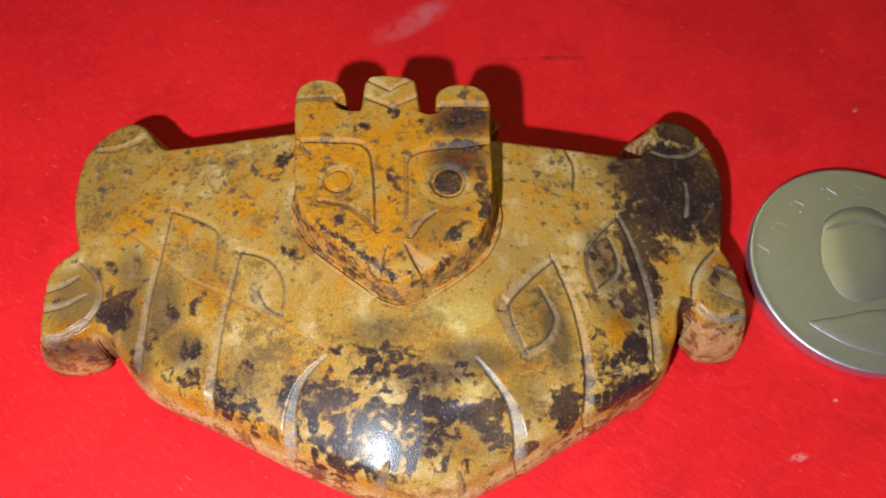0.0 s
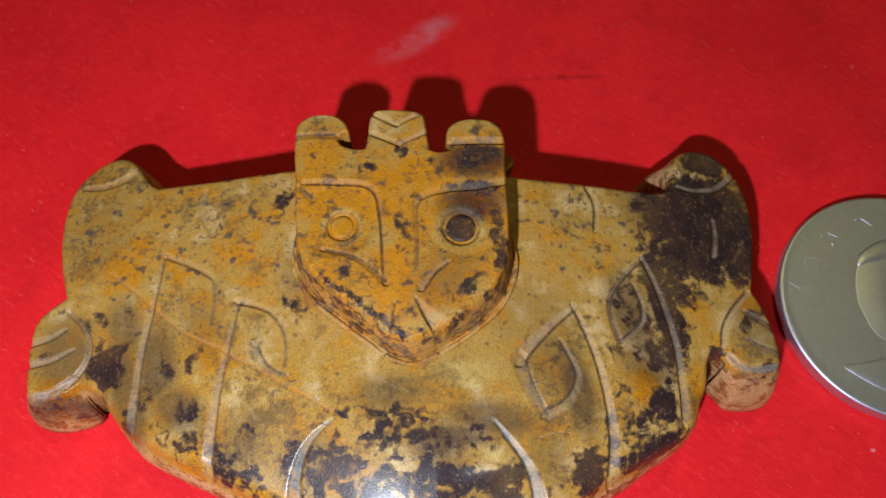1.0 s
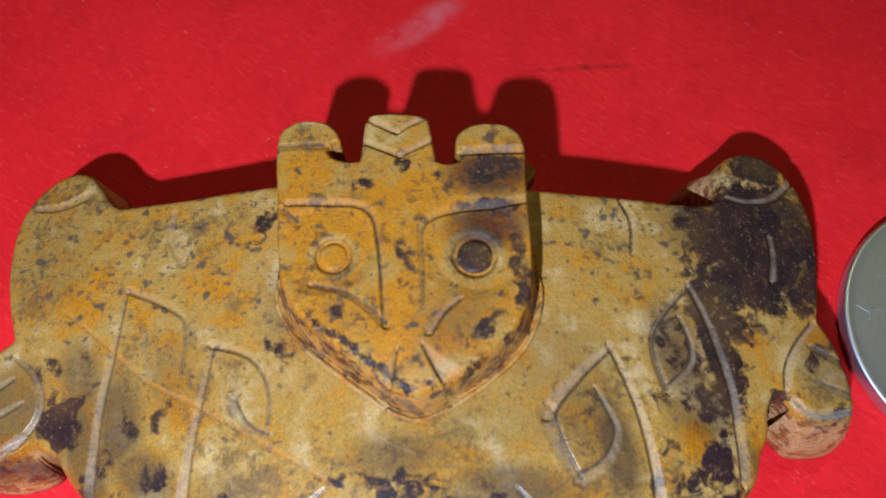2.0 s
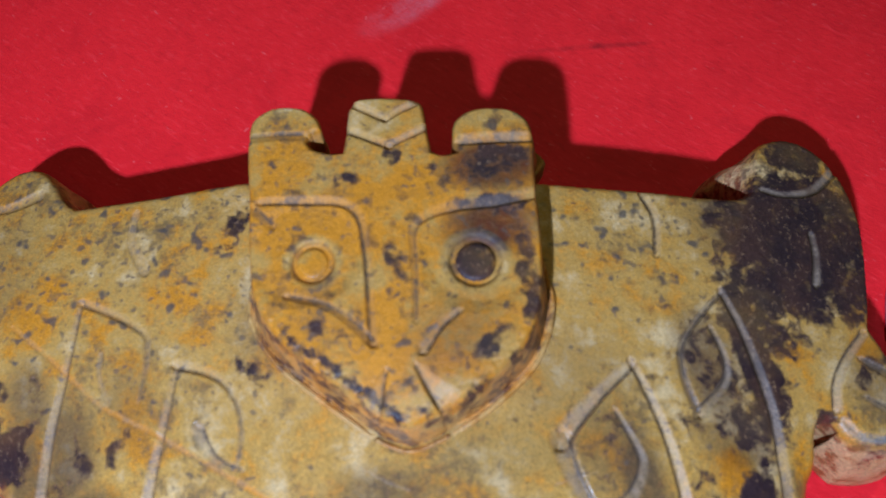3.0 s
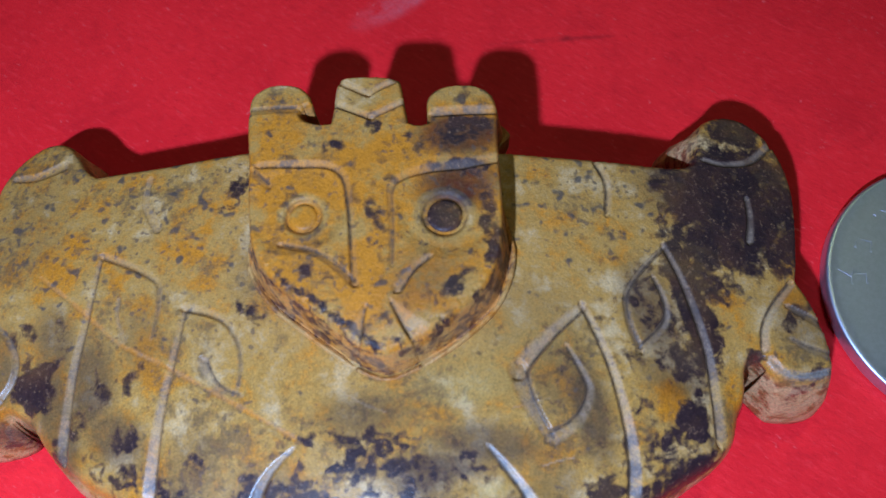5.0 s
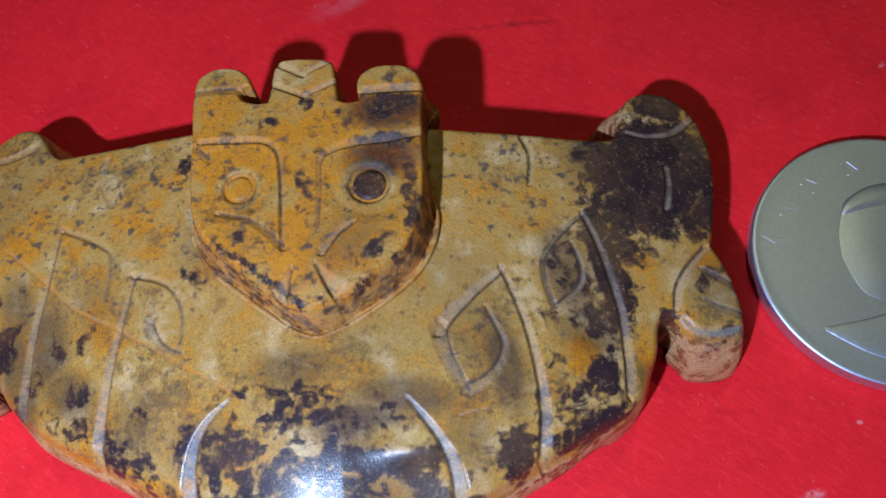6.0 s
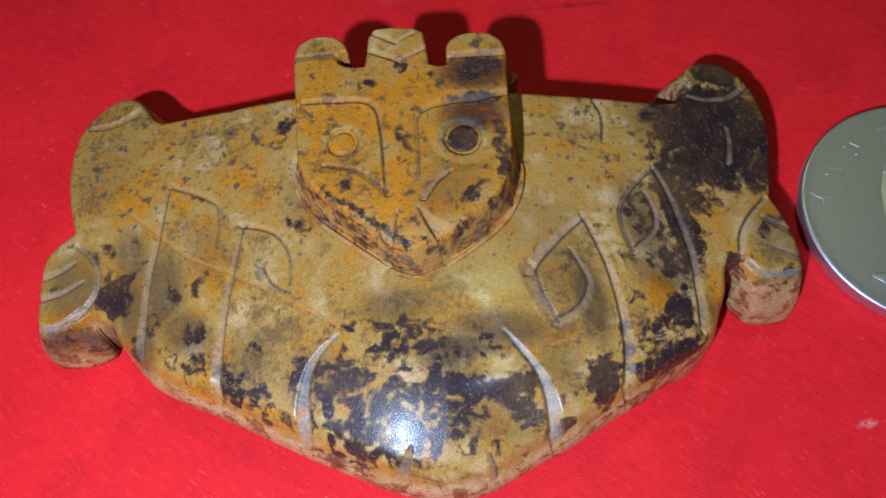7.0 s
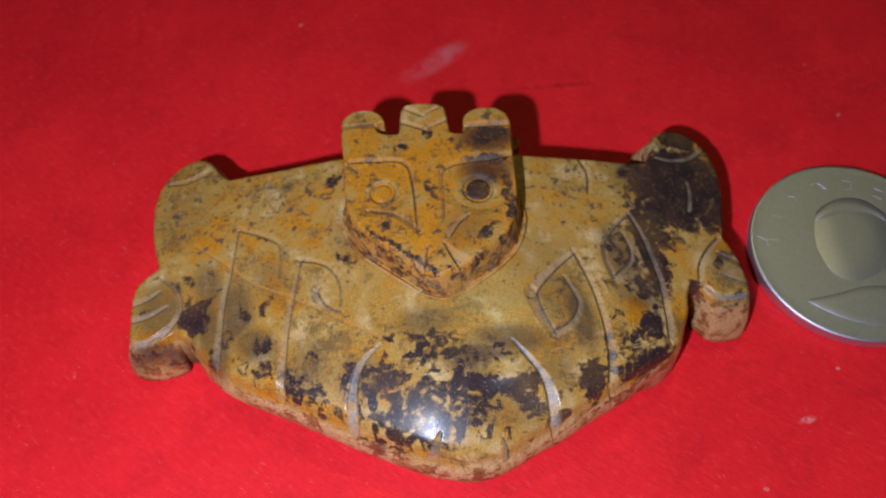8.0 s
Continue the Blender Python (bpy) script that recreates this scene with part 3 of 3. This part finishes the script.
    for cx, cy, rx, ry, turn, amount in ((7.6, -14.8, 3.6, 1.3, -8, 0.75), (4.2, -16.9, 3.2, 1.6, -5, 0.8), (13.2, -10.0, 2.2, 3.0, 20, 0.5), (15.2, -12.6, 1.3, 3.2, 10, 0.85), (6.1, -9.9, 4.2, 2.4, 0, 0.25), (11.0, -6.0, 4.0, 3.0, 0, 0.3),
                                         (-1.2, -12.2, 3.0, 1.4, 0, 0.6), (-22.6, -8.4, 1.8, 3.4, 5, 0.75), (-20.4, -12.4, 2.4, 1.6, -30, 0.75), (-26.2, -4.6, 1.6, 2.6, 15, 0.65), (-25.8, -9.4, 1.3, 3.6, 8, 0.75), (-18.6, -5.4, 1.6, 2.6, 10, 0.35), (-8.6, -17.4, 2.4, 2.0, 0, 0.45), (-14.4, -15.6, 2.2, 2.4, 0, 0.4), (-24.6, -13.2, 1.4, 1.6, 0, 0.7), (-9.6, -0.6, 1.6, 3.0, 0, 0.3), (12.0, -17.5, 1.6, 3.0, 10, 0.4), (6.2, -22.2, 3.6, 1.4, -8, 0.4),
                                         (21.0, -5.2, 1.8, 3.4, 12, 0.75), (22.4, -10.0, 2.4, 2.0, 0, 0.6), (24.5, 6.0, 2.6, 3.0, 0, 0.5), (-30.0, 6.0, 3.0, 4.0, 0, 0.2), (-32.4, -10.8, 3.6, 0.8, 4, 1.0), (-32.0, -6.4, 2.6, 3.0, 0, 0.68), (33.4, -6.4, 2.2, 2.6, 0, 0.45), (33.2, -11.4, 2.6, 1.2, 0, 0.35)):
        haze = np.maximum(haze, amount * blob(x, y, cx, cy, 1.15 * rx, 1.15 * ry, turn, 0.4))
    haze = haze * (1 - 0.85 * gold)
    ochre = 0.36 + 0.12 * np.clip(-x / 20, 0, 1)
    for cx, cy, rx, ry, turn, amount in (
            (-26.5, 1.5, 3.6, 4.5, -25, 0.8), (-31.0, 0.5, 2.5, 4.0, 0, 0.5), (20.6, 4.6, 2.8, 3.6, 0, 0.6), (21.6, -12.2, 1.6, 1.8, 0, 1.0),
            (-12.0, 1.0, 2.8, 3.5, 0, 0.4), (27.6, -5.6, 1.8, 3.0, 0, 0.8), (27.0, -11.4, 1.6, 2.6, 0, 0.7), (26.0, 9.4, 2.5, 1.0, 0, 0.6), (-3.0, -16.0, 6.0, 3.0, 0, 0.45),
            (-22.6, -13.6, 2.4, 1.5, 0, 0.7), (-14.0, -12.0, 5.0, 5.0, 0, 0.3), (33.0, -4.6, 2.0, 2.0, 0, 0.6), (0.0, -25.2, 20.0, 1.0, 0, 0.45), (-32.4, -10.4, 3.4, 2.4, 0, 0.9)):
        ochre = np.maximum(ochre, amount * blob(x, y, cx, cy, rx, ry, turn, 0.6))
    crack = nearest(np.stack([x, y], 1), spline(CRACK))[0]
    ochre = np.maximum(ochre, 0.95 * np.clip(1.3 - crack / 0.3, 0, 1))
    dark, haze = dark * np.clip(0.3 + crack / 0.25, 0, 1), haze * np.clip(0.2 + crack / 0.3, 0, 1)
    speck = np.clip(0.55 + 0.4 * np.clip((y + 12) / 14, 0, 1), 0, 1)
    polish = np.clip((-1 - y) / 9, 0, 1) + 0.6 * np.maximum(blob(x, y, 6.6, -11.4, 3.0, 2.4, -20, 0.6), blob(x, y, 6.8, -18.0, 2.4, 0.9, -4, 0.5))
    return dict(dark=dark, ochre=ochre, speck=speck, polish=polish, haze=haze)


TAB_LEFT = [(-9.7, 7.4), (-9.9, 9.92), (-9.9, 12.02), (-9.6, 13.52), (-8.2, 14.32), (-6.1, 14.02), (-5.0, 13.02), (-4.7, 12.02)]
HOLE_LEFT = [(-4.7, 12.02), (-5.4, 11.92), (-5.75, 11.32), (-5.4, 10.72), (-4.9, 10.42)]
SLOT_LEFT = [(-4.9, 10.42), (-3.9, 10.12), (-3.2, 10.12)]
TAB_MIDDLE = [(-3.2, 10.12), (-3.0, 11.12), (-2.8, 12.92), (-2.6, 13.82), (-2.0, 14.32), (0.4, 14.22), (2.1, 13.82), (2.5, 13.12), (2.7, 11.32), (2.9, 9.72)]
SLOT_RIGHT = [(2.9, 9.72), (3.7, 9.42), (4.7, 9.62)]
TAB_RIGHT = [(4.7, 9.62), (4.5, 10.42), (4.5, 11.52), (5.0, 12.42), (6.3, 13.02), (8.5, 12.92), (9.7, 12.02), (10.0, 10.52), (9.9, 8.0), (9.8, 5.9)]
SHIELD = [(9.8, 5.9), (9.8, 3.4), (9.6, 0.1), (9.2, -2.0), (8.0, -4.2), (5.4, -6.4), (2.6, -8.0), (0.8, -8.7), (0.0, -8.6), (-1.5, -7.8), (-4.8, -5.2),
          (-7.5, -2.8), (-9.1, 0.0), (-9.6, 3.0), (-9.7, 7.4)]
head_outline = loop(TAB_LEFT, HOLE_LEFT, SLOT_LEFT, TAB_MIDDLE, SLOT_RIGHT, TAB_RIGHT, SHIELD)
EYES = ((-5.3, 2.2, 1.2), (5.35, 1.55, 1.5))


def head_top(x, y, d):
    z = 15.7 - 0.006 * x ** 2 + 0.03 * x - 0.02 * np.clip(-3 - y, 0, 9) ** 2
    panel_l = blob(x, y, -5.9, 3.0, 3.9, 3.6, 0, 0.12)
    panel_r = blob(x, y, 5.6, 2.2, 3.8, 3.9, 0, 0.12)
    z = z - 0.22 * np.maximum(panel_l, panel_r)
    for cx, cy, r in EYES:
        ring = np.hypot(x - cx, y - cy)
        z = z - 0.32 * np.clip((r + 0.24 - ring) / 0.2, 0, 1) + 0.03 * np.exp(-((ring - r - 0.8) / 0.35) ** 2)
    chips = np.clip(np.sin(4.1 * x + 2.3 * y + 0.8) * np.sin(5.7 * y - 3.1 * x) + 0.5 * np.sin(9.3 * x - 7.7 * y) * np.sin(11.9 * y + 5.3 * x), 0, 1)
    z = z - 0.16 * chips * np.clip(1 - d / 0.9, 0, 1) * np.clip(d / 0.3, 0.1, 1) * np.clip((0.5 - y) / 2, 0, 1)
    return z - rounded(d, 0.3)


HEAD_CUTS = [
    groove([(-8.9, 7.0), (-5.5, 6.7), (-3.3, 6.3), (-2.1, 5.2), (-1.7, 3.0), (-1.5, 0.4), (-1.4, -3.6)], 0.4, 0.3, (0.7, 0.7), -1, 0.3),
    groove([(9.6, 6.2), (6.9, 5.8), (4.0, 5.5), (2.1, 4.8), (1.3, 3.7), (1.3, 0.7), (1.2, -2.4)], 0.4, 0.3, (1.1, 0.3), 1, 0.3, 0.7),
    groove([(-9.8, 11.9), (-7.8, 11.8), (-6.0, 11.6)], 0.3, 0.2, (1, 1), 1, 0.3), groove([(5.0, 10.5), (7.2, 10.6), (9.9, 10.6)], 0.42, 0.3, (1, 1), -1, 0.8),
    groove([(-2.5, 13.9), (-1.2, 13.1), (-0.2, 12.5)], 0.32, 0.28, (1, 1), 0, 0.8, 0.2), groove([(-0.2, 12.5), (0.8, 13.1), (1.9, 13.6)], 0.32, 0.28, (1, 1), 0, 0.8, 0.2),
    groove([(-2.9, 11.9), (-1.3, 11.1), (0.0, 10.4)], 0.28, 0.28, (1, 1), -1, 0.3), groove([(0.0, 10.4), (1.3, 11.0), (2.6, 11.6)], 0.32, 0.28, (1, 1), 0, 0.8, 0.2),
    groove([(-7.0, -0.1), (-4.7, -0.9), (-3.1, -2.0), (-1.5, -3.7)], 0.38, 0.3, (0.5, 0.8), 1, 0.4),
    groove([(4.0, -1.8), (2.7, -2.7), (1.6, -4.1)], 0.45, 0.35, (0.4, 1.0), 1, 0.6),
    groove([(-0.8, -5.4), (-1.3, -6.5), (-1.7, -7.6)], 0.6, 0.45, (0.2, 1.1), 1, 0.7),
    groove([(1.2, -5.1), (2.2, -6.5), (3.0, -7.4)], 0.8, 0.45, (0.15, 1.1), -1, 0.25),
    groove([(-9.5, 6.4), (-8.8, 5.7), (-8.2, 5.1)], 0.3, 0.25, (1, 1), 1, 0.3),
] + [groove([(cx + (r + 0.2) * math.cos(a * math.pi / 8), cy + (r + 0.2) * math.sin(a * math.pi / 8)) for a in range(17)], 0.22, 0.1, (1, 1), 0, 0.1, 0.8)
     for cx, cy, r in EYES]


def head_skin(x, y):
    dark = np.zeros(len(x))
    for cx, cy, rx, ry, turn, amount in (
            (7.0, 9.0, 3.0, 1.4, 0, 0.70), (7.2, 5.4, 2.4, 0.8, 0, 0.62), (8.6, 1.0, 0.7, 3.0, 0, 0.62),
            (-4.2, -2.6, 1.4, 0.6, -20, 0.30),
            (5.6, -4.4, 1.5, 0.7, 45, 0.8), (8.8, -1.6, 0.6, 1.6, -15, 0.9), (0.2, 9.4, 0.6, 0.7, 30, 0.8), (-10.2, 1.6, 0.4, 1.6, 0, 0.6),
            (-3.0, 7.9, 1.0, 0.5, 0, 0.5), (2.6, 8.0, 0.6, 0.8, 0, 0.55), (0.0, 2.0, 0.6, 1.0, 20, 0.5), (-0.2, -0.6, 0.5, 0.5, 0, 0.5), (0, 0, 14, 16, 0, 0.08), (5.6, 2.4, 4.4, 5.0, 0, 0.15),
            (0.2, -7.9, 1.2, 0.6, 0, 0.7), (7.4, 9.0, 2.2, 1.0, 0, 0.8)):
        dark = np.maximum(dark, amount * blob(x, y, cx, cy, rx, ry, turn, 0.35))
    # ragged dark stain along the chin's edge
    rim = nearest(np.stack([x, y], 1), head_outline, True)[0]
    left_band, right_band = np.clip((0.2 - x) / 1.0, 0, 1) * np.clip((-1.0 - y) / 1.5, 0, 1), np.clip((x - 7.8) / 0.6, 0, 1) * np.clip((1.4 - y) / 1.5, 0, 1)
    dark = np.maximum(dark, 0.64 * np.exp(-((rim - 0.6) / 0.42) ** 2) * np.maximum(left_band, 0.9 * right_band) * inside(np.stack([x, y], 1), head_outline))
    ochre = np.full(len(x), 0.78)
    for cx, cy, rx, ry, amount in ((-5.5, 3, 4.2, 4.6, 1.35), (-1.0, -3.5, 2.4, 4.2, 1.25), (-7.0, 8.6, 2.6, 1.4, 1.2), (3.6, -2.4, 2.2, 2.6, 0.8), (0.0, 7.6, 4.0, 2.2, 1.0), (6.8, 3.6, 4.6, 4.6, 0.82), (7.2, 9.2, 3.4, 1.8, 0.8)):
        ochre = np.maximum(ochre, amount * blob(x, y, cx, cy, rx, ry, 0, 0.5))
    ochre = ochre * (1 - 0.5 * blob(x, y, -1, 13.0, 12, 1.6, 0, 0.3))
    for cx, cy, r in EYES:
        ochre = ochre * (1 - 0.55 * np.exp(-((np.hypot(x - cx, y - cy) - r - 0.5) / 0.35) ** 2))
    # brown rough walls above a paler lip at the foot
    outer = ~inside(np.stack([x, y], 1), head_outline)
    lip = np.clip((rim - 0.85) / 0.06, 0, 1) * outer
    ochre = np.maximum(ochre, 0.95 * outer)
    dark = np.maximum(dark, 0.42 * outer * np.clip((3 - y) / 3, 0, 1))
    dark, ochre = dark * (1 - lip), ochre * (1 - 0.45 * lip)
    return dict(dark=dark, ochre=ochre, speck=np.full(len(x), 0.8), polish=np.maximum(np.clip((-1 - y) / 8, 0.05, 0.3), 0.25 * lip), haze=np.maximum(1.0 * blob(x, y, 6.6, 4.0, 3.0, 2.0, 8, 0.4), np.maximum(1.0 * blob(x, y, 7.0, 8.4, 3.4, 1.9, 0, 0.3), 0.5 * blob(x, y, 3.6, -3.6, 3.0, 2.2, 35, 0.6))))


def plate_edge(x, y):
    """1 along the belly's rim, whose middle stands proud and whose foot is undercut."""
    return np.clip(1 - nearest(np.stack([x, y], 1), rim_line)[0] / 1.0, 0, 1) * np.clip(np.where(x > 0, (24 - x) / 5, (27 + x) / 3), 0, 1)


def plate_spread(x, y, out):
    """How the walls flare: not in the slit, widely and straight forward at the blunt ends of both arms, and inside the horns."""
    slit = (x > 26.8) & (x < 30.0) & (y > -13.4) & (y < -8)
    right = np.clip((x - 29.9) / 0.6, 0, 1) * np.clip((-8.9 - y) / 0.6, 0, 1)
    left = np.clip((-29.0 - x) / 1.5, 0, 1) * np.clip((-8.4 - y) / 1.4, 0, 1)
    horns = 5.0 * np.exp(-((x - 27.8) / 0.9) ** 2 - ((y - 10.9) / 1.9) ** 2) + 1.5 * np.exp(-((x + 26.4) / 0.9) ** 2 - ((y - 12.6) / 1.5) ** 2)
    flared = out * np.where(slit, 0.0, 1.0 + 3.0 * left + horns)[:, None]
    forward = np.stack([0.6 + 2.0 * np.clip((31.4 - x) / 1.4, 0, 1) + 0.35 * (x - 33) * (x > 33), np.full(len(x), -4.2)], 1)
    flared[slit & (x > 28.9)] = (2.0, 0.0)
    return flared + (forward - flared) * right[:, None]


def head_spread(x, y, out):
    return out * (np.clip((5 - y) / 5, 0.12, 1) + 0.9 * (x > 9) * np.exp(-((y - 10.4) / 0.9) ** 2))[:, None]


def eye_boss(name, cx, cy, r, parent, dark, label):
    """A low round boss with a soft edge."""
    rings, turns = 7, 36
    verts, faces = [(cx, cy, 0.0)], []
    for i in range(1, rings + 1):
        k = i / rings
        for j in range(turns):
            a = 2 * math.pi * j / turns
            verts.append((cx + r * k * math.cos(a), cy + r * k * math.sin(a), -0.05 * k * k - 0.6 * max(0, k - 0.8) ** 2 / 0.04))
    for j in range(turns):
        faces.append((0, 1 + j, 1 + (j + 1) % turns))
        for i in range(rings - 1):
            a, b = 1 + i * turns, 1 + (i + 1) * turns
            faces.append((a + j, b + j, b + (j + 1) % turns, a + (j + 1) % turns))
    top = 15.38 - 0.006 * cx * cx + 0.03 * cx
    mesh = bpy.data.meshes.new(name)
    mesh.from_pydata([(x * MM, y * MM, (z + top) * MM) for x, y, z in verts], [], faces)
    for k, v in (("dark", dark), ("ochre", 1.1), ("side", 0.0), ("speck", 0.2), ("polish", 0.4), ("cut", 0.0), ("soil_shade", 0.0), ("haze", 0.0)):
        mesh.attributes.new(k, "FLOAT", "POINT").data.foreach_set("value", np.full(len(verts), v, np.float32))
    mesh.polygons.foreach_set("use_smooth", np.ones(len(faces), bool))
    return mesh_part(name, mesh, STONE, parent, label)


pendant = tagged(new("stone_pendant"), "carved yellow-brown mottled stone pendant with dark stains, lying on red paper", "pendant")
plate = mesh_part("plate", carved("plate", plate_outline, 0.125, plate_top, [(0.10, 0.9, 0.40), (0.2, 0.76, 0.72), (0.3, 0.62, 0.9), (0.38, 0.42, 0.72), (0.44, 0.2, 0.1), (0.45, 0.06, -0.4), (0.35, 0.0, -0.6)],
                                  0.02, PLATE_CUTS, plate_skin, plate_spread, plate_edge), STONE, pendant, "winged plate with cut lines and a polished belly")
head = mesh_part("head", carved("head", head_outline, 0.10, head_top, [(0.10, 0.95), (0.25, 0.85), (0.42, 0.72), (0.56, 0.62), (0.66, 0.55), (0.78, 0.49), (0.92, 0.545), (1.12, 0.55), (1.24, 0.52), (1.24, 0.3), (0.9, 0.0)], 8.0,
                                HEAD_CUTS, head_skin, head_spread, None, 0.3), STONE, pendant, "raised ochre shield with three crown tabs")
eye_boss("eye", *EYES[0], head, 0.05, "round orange boss")
eye_boss("eye", *EYES[1], head, 0.95, "round dark brown boss")


# ---- the coin ----
def coin_part(name, mesh, parent, label=""):
    mesh.polygons.foreach_set("use_smooth", np.ones(len(mesh.polygons), bool))
    return mesh_part(name, mesh, NICKEL, parent, label)


def lathe(name, profile, turns, reeds=0.0):
    """A turned solid from (radius, height) in mm; reeds: depth of the milling on the widest rings."""
    verts, faces = [], []
    widest = max(r for r, _ in profile)
    for r, z in profile:
        for j in range(turns):
            a = 2 * math.pi * j / turns
            rr = r - (reeds * (j % 2) if r > widest - 0.02 else 0)
            verts.append((rr * MM * math.cos(a), rr * MM * math.sin(a), z * MM))
    for i in range(len(profile) - 1):
        for j in range(turns):
            k = (j + 1) % turns
            faces.append((i * turns + j, i * turns + k, (i + 1) * turns + k, (i + 1) * turns + j))
    faces.append(tuple(range(turns))[::-1])
    faces.append(tuple(range((len(profile) - 1) * turns, len(profile) * turns)))
    mesh = bpy.data.meshes.new(name)
    mesh.from_pydata(verts, [], faces)
    return mesh


COIN = (52.05, -2.27)
coin = tagged(new("coin"), "worn silver-grey nickel coin lying on red paper", "coin")
coin.matrix_basis = pose(COIN[0] * MM, COIN[1] * MM, 0, 0, 0, 0)
coin_part("disc", lathe("disc", [(12.25, 0.02), (12.57, 0.15), (12.63, 0.35), (12.63, 1.5), (12.60, 1.62), (12.52, 1.72), (12.38, 1.765), (12.2, 1.765), (12.0, 1.75), (11.7, 1.735),
                                 (11.2, 1.73), (6, 1.72), (0.5, 1.72)], 240, 0.03), coin)


def relief(name, outline, height, soft, parent):
    """A low plain relief with soft shoulders on the coin's face."""
    mesh = carved(name, loop(*outline), 0.16, lambda x, y, d: 1.70 + height * np.sin(np.clip(d / soft, 0, 1) * np.pi / 2), [(0.02, 0.0)], 1.6, [],
                  lambda x, y: dict(dark=np.zeros(len(x))))
    return coin_part(name, mesh, parent, "plain raised relief")


relief("oval_relief", [[(-4.7, 0.1), (-4.2, 3.0), (-2.8, 5.6), (0.0, 7.0), (3.0, 6.9), (5.2, 4.6), (5.5, 1.0), (4.2, -2.0), (1.5, -4.0), (-1.5, -4.6), (-3.7, -3.3), (-4.7, 0.1)]], 0.20, 3.2, coin)
relief("arched_relief", [[(-3.6, 4.3), (-2.8, 5.9), (0.0, 7.4), (3.2, 7.2), (5.6, 4.8), (5.5, 3.0)], [(5.5, 3.0), (4.2, 4.0), (1.6, 4.5), (-1.4, 4.3), (-3.6, 4.3)]], 0.24, 1.4, coin)
relief("base_relief", [[(-8.5, -6.4), (-4.2, -5.9), (0, -5.2), (4.5, -5.9), (8, -7.1)], [(8, -7.1), (5, -9.5), (0.5, -10.7), (-4.2, -9.4), (-8.5, -6.4)]], 0.12, 1.0, coin)
relief("ridge_relief", [[(-4.3, -6.2), (-3.9, -7.6), (-3.2, -9.1)], [(-3.2, -9.1), (-3.5, -7.6), (-3.7, -6.2)]], 0.24, 0.3, coin)
# worn strokes of the legend
for k, angle in enumerate((168, 146, 122, 98, 74, 50, 30, 10)):
    a = radians(angle)
    for dr, slide, turn, length in ((-0.7, 0.1, 90, 1.2), (0.0, -0.3, 8, 1.3), (0.6, 0.2, 84, 1.4)):
        bar = part("stroke", slab(-length / 2 * MM, length / 2 * MM, -0.13 * MM, 0.13 * MM, 1.66 * MM, 1.77 * MM, 0.00004), NICKEL, coin)
        across = a + slide / 9.7 + 0.02 * (k % 3)
        bar.matrix_basis = pose((9.7 + dr) * MM * math.cos(across), (9.7 + dr) * MM * math.sin(across), 0, 0, 0, angle + turn + 9 * (k % 4))
# a short scratch
scratch = part("scratch", slab(-0.7 * MM, 0.7 * MM, -0.05 * MM, 0.05 * MM, 1.70 * MM, 1.755 * MM, 0.00002), NICKEL, coin)
scratch.matrix_basis = pose(-10.7 * MM, 2.4 * MM, 0, 0, 0, -38)
